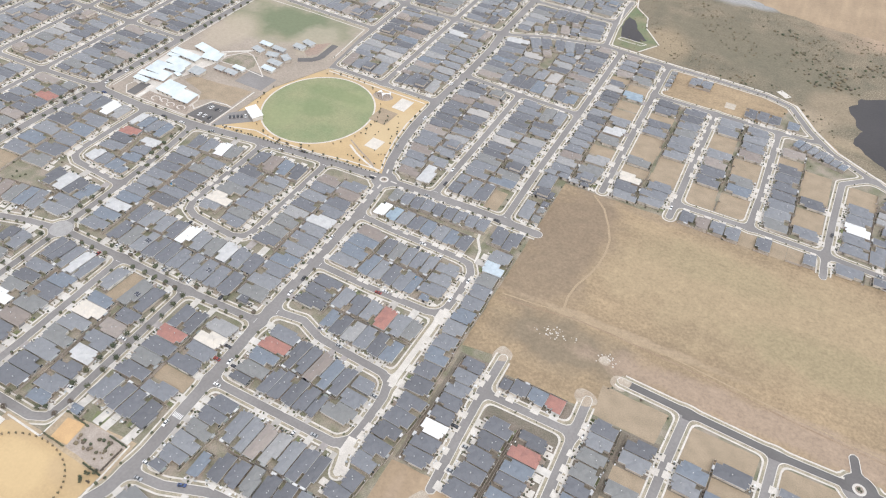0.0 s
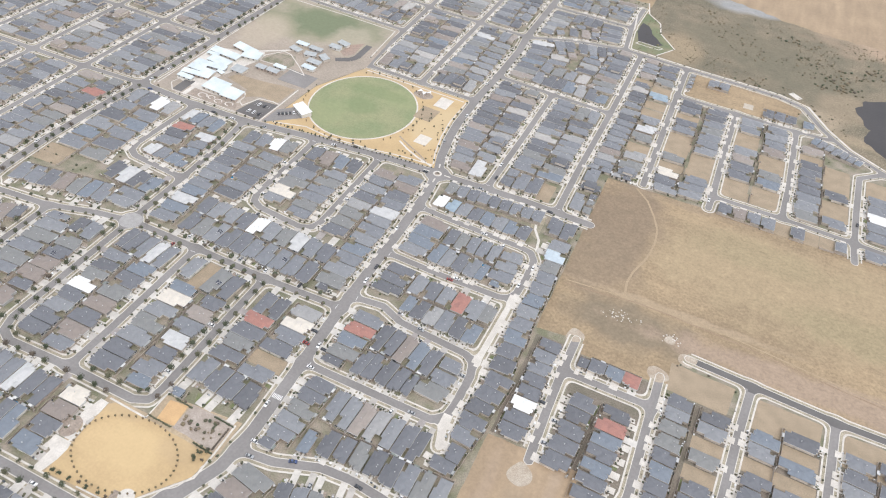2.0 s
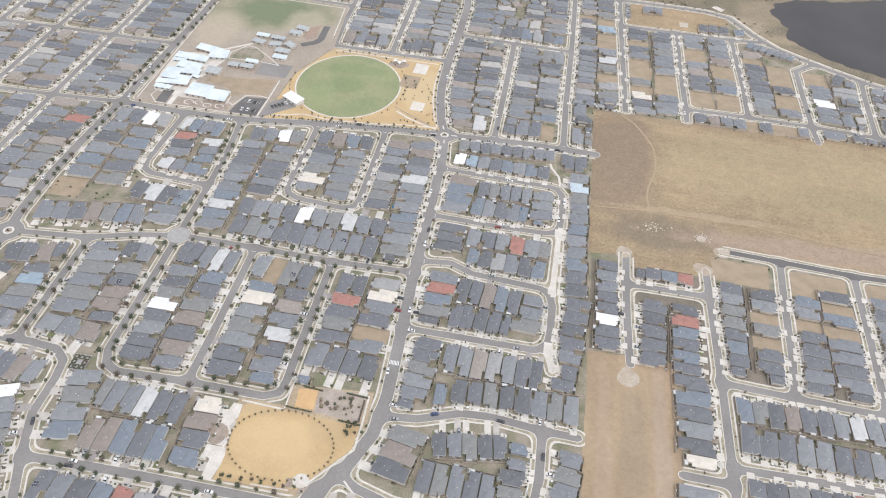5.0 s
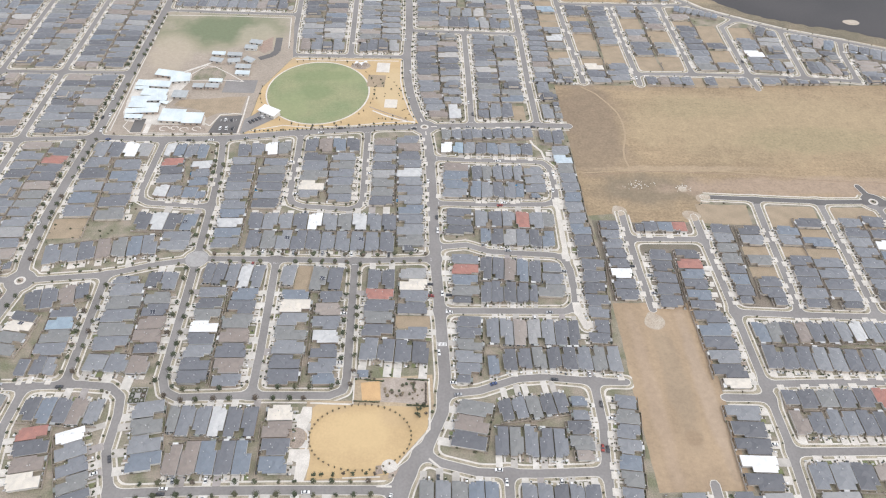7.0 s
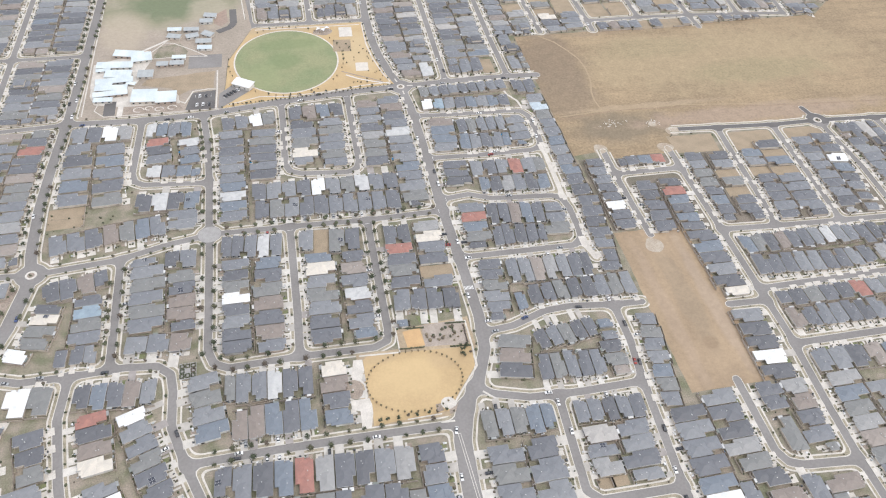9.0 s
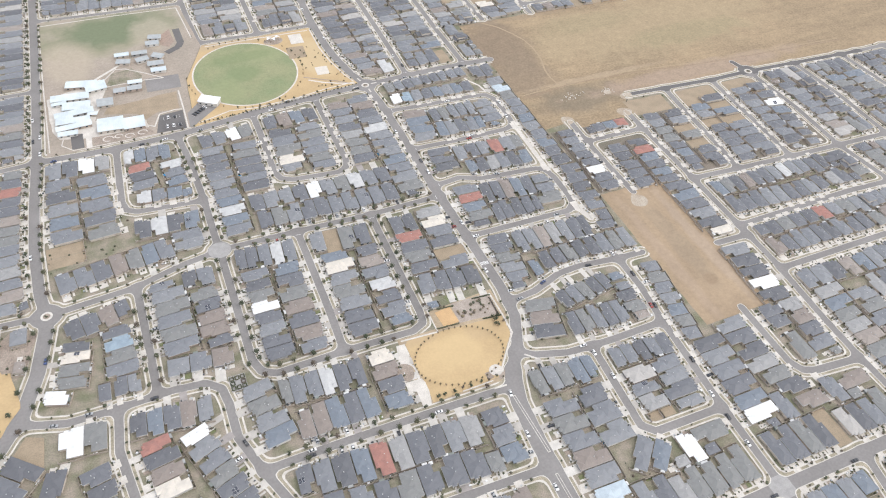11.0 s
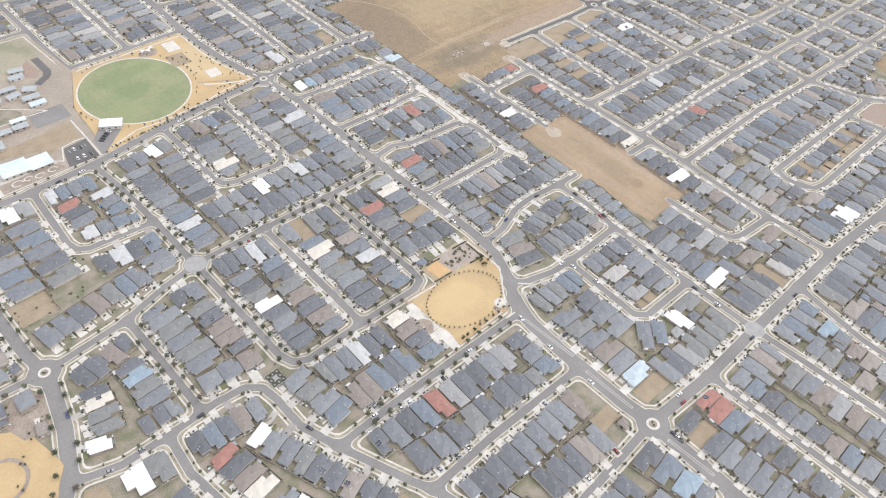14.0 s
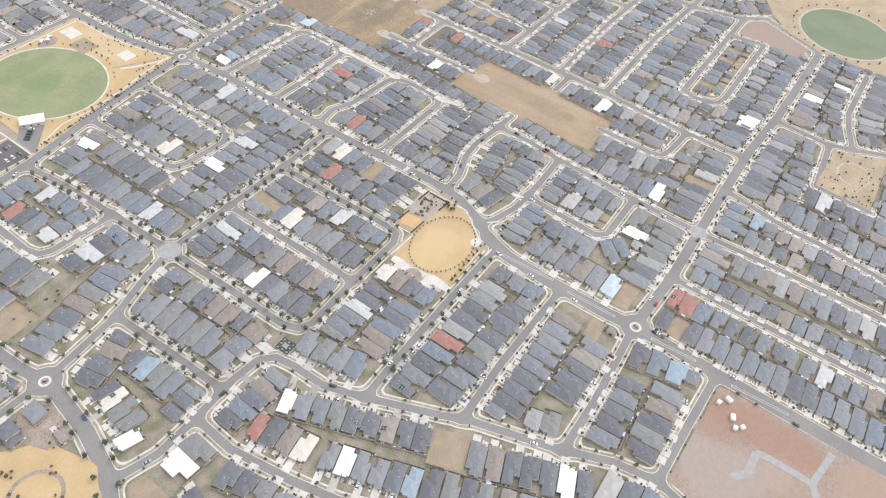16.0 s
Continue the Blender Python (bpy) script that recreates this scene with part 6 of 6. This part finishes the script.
# ---- school, pavilion, site ----
def shed_building(x, y, lx, ly, ang, height, roof_m, label, name="school_building", lift=0.5):
    root = thing(name, pose(x, y, 0.3, 0, 0, ang), label, "building", "school buildings" if name == "school_building" else "")
    sh = Shape()
    sh.box(-lx / 2 + 0.6, -ly / 2 + 0.6, 0, lx / 2 - 0.6, ly / 2 - 0.6, height)
    part("wall", sh.mesh("wall", wall_mat), root)
    sh = Shape()
    z0, z1 = height, height + lift * ly / 6
    vs = [(-lx / 2, -ly / 2, z0), (lx / 2, -ly / 2, z0), (lx / 2, ly / 2, z1), (-lx / 2, ly / 2, z1)]
    sh.solid([(p[0], p[1], p[2]) for p in vs] + [(p[0], p[1], p[2] + 0.18) for p in vs], [(3, 2, 1, 0), (4, 5, 6, 7), (0, 1, 5, 4), (1, 2, 6, 5), (2, 3, 7, 6), (3, 0, 4, 7)])
    roof = part("roof", sh.mesh("roof", roof_m), root)
    n = max(3, int(lx / 2.6))
    for k in range(1, n):
        u = -lx / 2 + lx * k / n
        rib = Shape()
        rib.solid([(u - 0.06, -ly / 2, z0 + 0.18), (u + 0.06, -ly / 2, z0 + 0.18), (u + 0.06, ly / 2, z1 + 0.18), (u - 0.06, ly / 2, z1 + 0.18),
                   (u, -ly / 2, z0 + 0.28), (u, ly / 2, z1 + 0.28)], [(0, 3, 5, 4), (1, 4, 5, 2), (0, 4, 1), (3, 2, 5)])
        part("rib", rib.mesh("rib", roof_m), roof)
    for k in range(max(1, int(lx / 5))):
        sh = Shape()
        u = -lx / 2 + 2.5 + k * 5
        if u + 1 < lx / 2:
            sh.box(u - 0.8, -ly / 2 + 0.55, 0.8, u + 0.8, -ly / 2 + 0.65, 1.8)
            part("window", sh.mesh("window", glass_mat), root)
    return root


patch("school_paving", [(-255, 68), (-212, 86), (-207, 73), (-217, 39.8), (-221, 25.2), (-184, 18), (-182, 2), (-224, 3), (-249, 8), (-253.7, 21.4)], 0.31, concrete, "pale paving round the school", "paving", amp=1.0)
W_ = "long white metal school roof over pale walls"
for x, y, lx, ly, ang, h_ in ((-227, 78, 25, 9, -13, 3.8), (-216, 71.5, 17, 12, 6, 3.4), (-237, 61.5, 30, 8.5, -5, 3.6), (-246, 55.5, 12, 4, 2, 3.0), (-233, 47, 22, 10, -7, 3.8),
                              (-235.5, 38, 30, 7, 3, 3.4), (-243, 33, 13, 5, -8, 3.0), (-237, 27, 26, 6.8, -3, 3.7), (-237, 19.5, 27, 6.4, 4, 3.4), (-242, 11.5, 15, 5.5, -3, 3.0),
                              (-210, 11.5, 20, 16, -5, 3.9), (-192.5, 8, 16.5, 14, -2, 3.5), (-222, 33, 8, 4, -20, 2.8)):
    shed_building(x, y, lx, ly, ang, h_ * 0.75, school_roof, W_)
G_ = "grey ribbed school classroom roof"
for x, y, lx, ly, ang, white in ((-211, 45, 13, 10, -4, 0), (-198, 59, 10, 6, -4, 0), (-186, 59, 12, 6, -4, 0), (-184.5, 68, 12, 5, -4, 1), (-190, 115.5, 12.6, 5.5, -4, 1),
                                 (-190, 103.5, 12.4, 6.5, -16, 0), (-175, 114, 13.6, 5.5, -4, 0), (-174, 102.5, 11.4, 6.5, 10, 0), (-160.5, 104, 11, 7, -35, 0), (-164, 92, 14, 6.5, -4, 0),
                                 (-163, 81, 13, 6, -4, 1), (-158.5, 137.5, 12, 6.5, -14, 0), (-162, 127.5, 12, 6.5, -4, 0)):
    shed_building(x, y, lx, ly, ang, 2.4, school_roof if white else grey_shed, "white metal classroom roof" if white else G_)
shed_building(-131, 18.5, 17.5, 9.5, -33, 3.4, white_roof, "white roofed sports pavilion beside the oval", "pavilion")
for x, y, ang in ((-61, 100, 20), (-56.5, 98, 70), (-53, 101, -10)):
    root = thing("shade_sail", pose(x, y, 0.3, 0, 0, ang), "white shade sail over the playground", "shade sail", "playground sails")
    sh = Shape()
    sh.solid([(-2.6, -1.6, 2.4), (2.8, -1.2, 3.0), (0.2, 2.6, 2.6), (0.1, -0.1, 2.3)], [(0, 1, 3), (1, 2, 3), (2, 0, 3)])
    part("canopy", sh.mesh("canopy", white_roof), root)
    for px, py, pz in ((-2.6, -1.6, 2.4), (2.8, -1.2, 3.0), (0.2, 2.6, 2.6)):
        sh = Shape()
        sh.box(px - 0.06, py - 0.06, 0, px + 0.06, py + 0.06, pz)
        part("post", sh.mesh("post", white_paint), root)
patch("play_mulch", ellipse(-57, 98, 9, 6, 24), 0.31, mulch_mat, "dark mulch under the playground sails", "playground", amp=0.8)
# site huts, beds of future roads
for x, y, ang, big in ((-40.5, -504, 70, 1), (-51, -510, 20, 1), (-54, -517, 50, 0), (-57, -513.5, 10, 0), (-46, -499.5, 75, 0)):
    root = thing("site_hut", pose(x, y, 0.27, 0, 0, ang), "white transportable site hut on bare earth", "site hut", "site huts")
    sh = Shape()
    l_ = 4.0 if big else 2.4
    sh.box(-l_ / 2, -1.2, 0.2, l_ / 2, 1.2, 2.6)
    part("body", sh.mesh("body", white_paint), root)
    sh = Shape()
    sh.box(-l_ / 2 - 0.1, -1.3, 2.6, l_ / 2 + 0.1, 1.3, 2.72)
    part("roof", sh.mesh("roof", white_roof), root)
    sh = Shape()
    sh.box(-0.4, -1.24, 0.25, 0.4, -1.2, 2.2)
    part("door", sh.mesh("door", grey_shed), root)
path([(-87.4, -521.8), (-80.1, -528.8), (-64.1, -529.3), (-63.0, -536.3), (-63.7, -561.9), (-71.4, -566.5)], 4.6, 0.33, pad_mat, "grey crushed-rock bed of a future street", "road_bed")
path([(-63.7, -561.9), (-37.9, -567.1)], 4.0, 0.37, pad_mat, "grey crushed-rock bed of a future street", "road_bed")


# ---- backyard things ----
def small_thing(kind, m):
    if kind == "shed":
        root = thing("garden_shed", m, "small metal garden shed in a back yard", "shed", "garden sheds")
        sh = Shape()
        sh.box(-1.1, -0.9, 0, 1.1, 0.9, 1.9)
        part("body", sh.mesh("body", shed_mat), root)
        sh = Shape()
        sh.hip(-1.2, -1.0, 1.2, 1.0, 1.95, 0.3, thick=0.08)
        part("roof", sh.mesh("roof", shed_mat), root)
    elif kind == "pool":
        root = thing("swimming_pool", m, "blue back yard swimming pool with pale paving", "pool", "pools")
        sh = Shape()
        sh.box(-2.6, -1.6, -0.1, 2.6, 1.6, 0.08)
        part("paving", sh.mesh("paving", concrete), root)
        sh = Shape()
        sh.box(-2.0, -1.1, 0.0, 2.0, 1.1, 0.1)
        part("water", sh.mesh("water", pool_mat), root)


def car(m, meshes):
    root = thing("car", m, "parked car with dark windows", "car", "parked cars")
    part("body", meshes[0], root)
    part("glasshouse", meshes[1], root, "dark window glass")
    for x in (-1.35, 1.35):
        for y in (-0.82, 0.82):
            o = part("wheel", meshes[2], root)
            o.location = (x, y, 0.32)


sh = Shape()
prof = [(-2.2, 0.35), (-2.2, 0.8), (-2.05, 0.95), (-1.2, 1.0), (1.0, 1.0), (2.0, 0.85), (2.2, 0.65), (2.2, 0.35)]
n = len(prof)
for y, s_ in ((-0.88, 1), (0.88, 1)):
    sh.v += [(x, y * (0.94 if z > 0.9 else 1), z) for x, z in prof]
sh.f += [tuple(range(n))[::-1], tuple(range(n, 2 * n))] + [(k, (k + 1) % n, n + (k + 1) % n, n + k) for k in range(n)]
sh.i += [0] * (n + 2)
sh.solid([(-1.0, -0.62, 1.47), (0.25, -0.62, 1.47), (0.25, 0.62, 1.47), (-1.0, 0.62, 1.47), (-1.0, -0.62, 1.42), (0.25, -0.62, 1.42), (0.25, 0.62, 1.42), (-1.0, 0.62, 1.42)],
         [(0, 1, 2, 3), (0, 4, 5, 1), (1, 5, 6, 2), (2, 6, 7, 3), (3, 7, 4, 0)])
car_body = sh.mesh("body", car_paint)
sh = Shape()
lo_, hi_ = [(-1.7, 0.82), (1.05, 0.82)], [(-1.05, 0.63), (0.3, 0.63)]
sh.solid([(lo_[0][0], -0.82, 0.98), (lo_[1][0], -0.82, 0.98), (lo_[1][0], 0.82, 0.98), (lo_[0][0], 0.82, 0.98),
          (hi_[0][0], -0.63, 1.43), (hi_[1][0], -0.63, 1.43), (hi_[1][0], 0.63, 1.43), (hi_[0][0], 0.63, 1.43)],
         [(4, 5, 6, 7), (0, 1, 5, 4), (1, 2, 6, 5), (2, 3, 7, 6), (3, 0, 4, 7)])
car_glass = sh.mesh("glasshouse", glass_mat)
sh = Shape()
for y0, y1 in ((-0.1, 0.1),):
    ring_ = [(0.32 * math.cos(k * math.pi / 6), 0.32 * math.sin(k * math.pi / 6)) for k in range(12)]
    sh.v += [(x, y0, z) for x, z in ring_] + [(x, y1, z) for x, z in ring_]
    sh.f += [tuple(range(12)), tuple(range(12, 24))[::-1]] + [(k, 12 + k, 12 + (k + 1) % 12, (k + 1) % 12) for k in range(12)]
    sh.i += [0] * 14
car_wheel = sh.mesh("wheel", tyre_mat)
cars = (car_body, car_glass, car_wheel)
made = 0
for half, pts, fronts, seal in ROADS:
    for a, b in zip(pts, pts[1:]):
        length = math.hypot(b[0] - a[0], b[1] - a[1])
        if not (-290 < a[0] < 320 and -500 < a[1] < 130) or length < 14 or seal:
            continue
        tx, ty = (b[0] - a[0]) / length, (b[1] - a[1]) / length
        for k in range(int(length / 26) + 1):
            if rnd.random() < 0.42 and made < 75:
                at, side = rnd.uniform(5, length - 5), rnd.choice((1, -1))
                x, y = a[0] + tx * at - ty * side * (half - 1.0), a[1] + ty * at + tx * side * (half - 1.0)
                if -1.6 < clearance(x, y) < -0.6:
                    car(Matrix(((tx, -ty, 0, x), (ty, tx, 0, y), (0, 0, 1, 0.1), (0, 0, 0, 1))), cars)
                    made += 1
for mo, m, c_, vac in LOTS:
    if -216 < c_[0] < 200 and -450 < c_[1] < 0 and not vac:
        q = rnd.random()
        if q < 0.10 and made < 125:
            car(m @ pose(mo.gmid + rnd.uniform(-0.9, 0.9), -1.9, 0.1, 0, 0, 90), cars)
            made += 1
        elif q < 0.26:
            p = m @ Vector((rnd.uniform(-3, 3), mo.d + 0.6, 0))
            if clearance(p.x, p.y) > 6:
                small_thing("shed" if q < 0.245 else "pool", m @ pose(rnd.uniform(-3, 3), mo.d + 0.25, 0.0))
for k in range(5):
    car(pose(-168.7 + k * 2.5 + rnd.uniform(-0.2, 0.2), 9.1 if k % 2 else -3.0, 0.36, 0, 0, 88), cars)
for k in range(5):
    car(pose(-145.8 + k * 2.4, 6.0 + k * 1.9, 0.37, 0, 0, 128), cars)
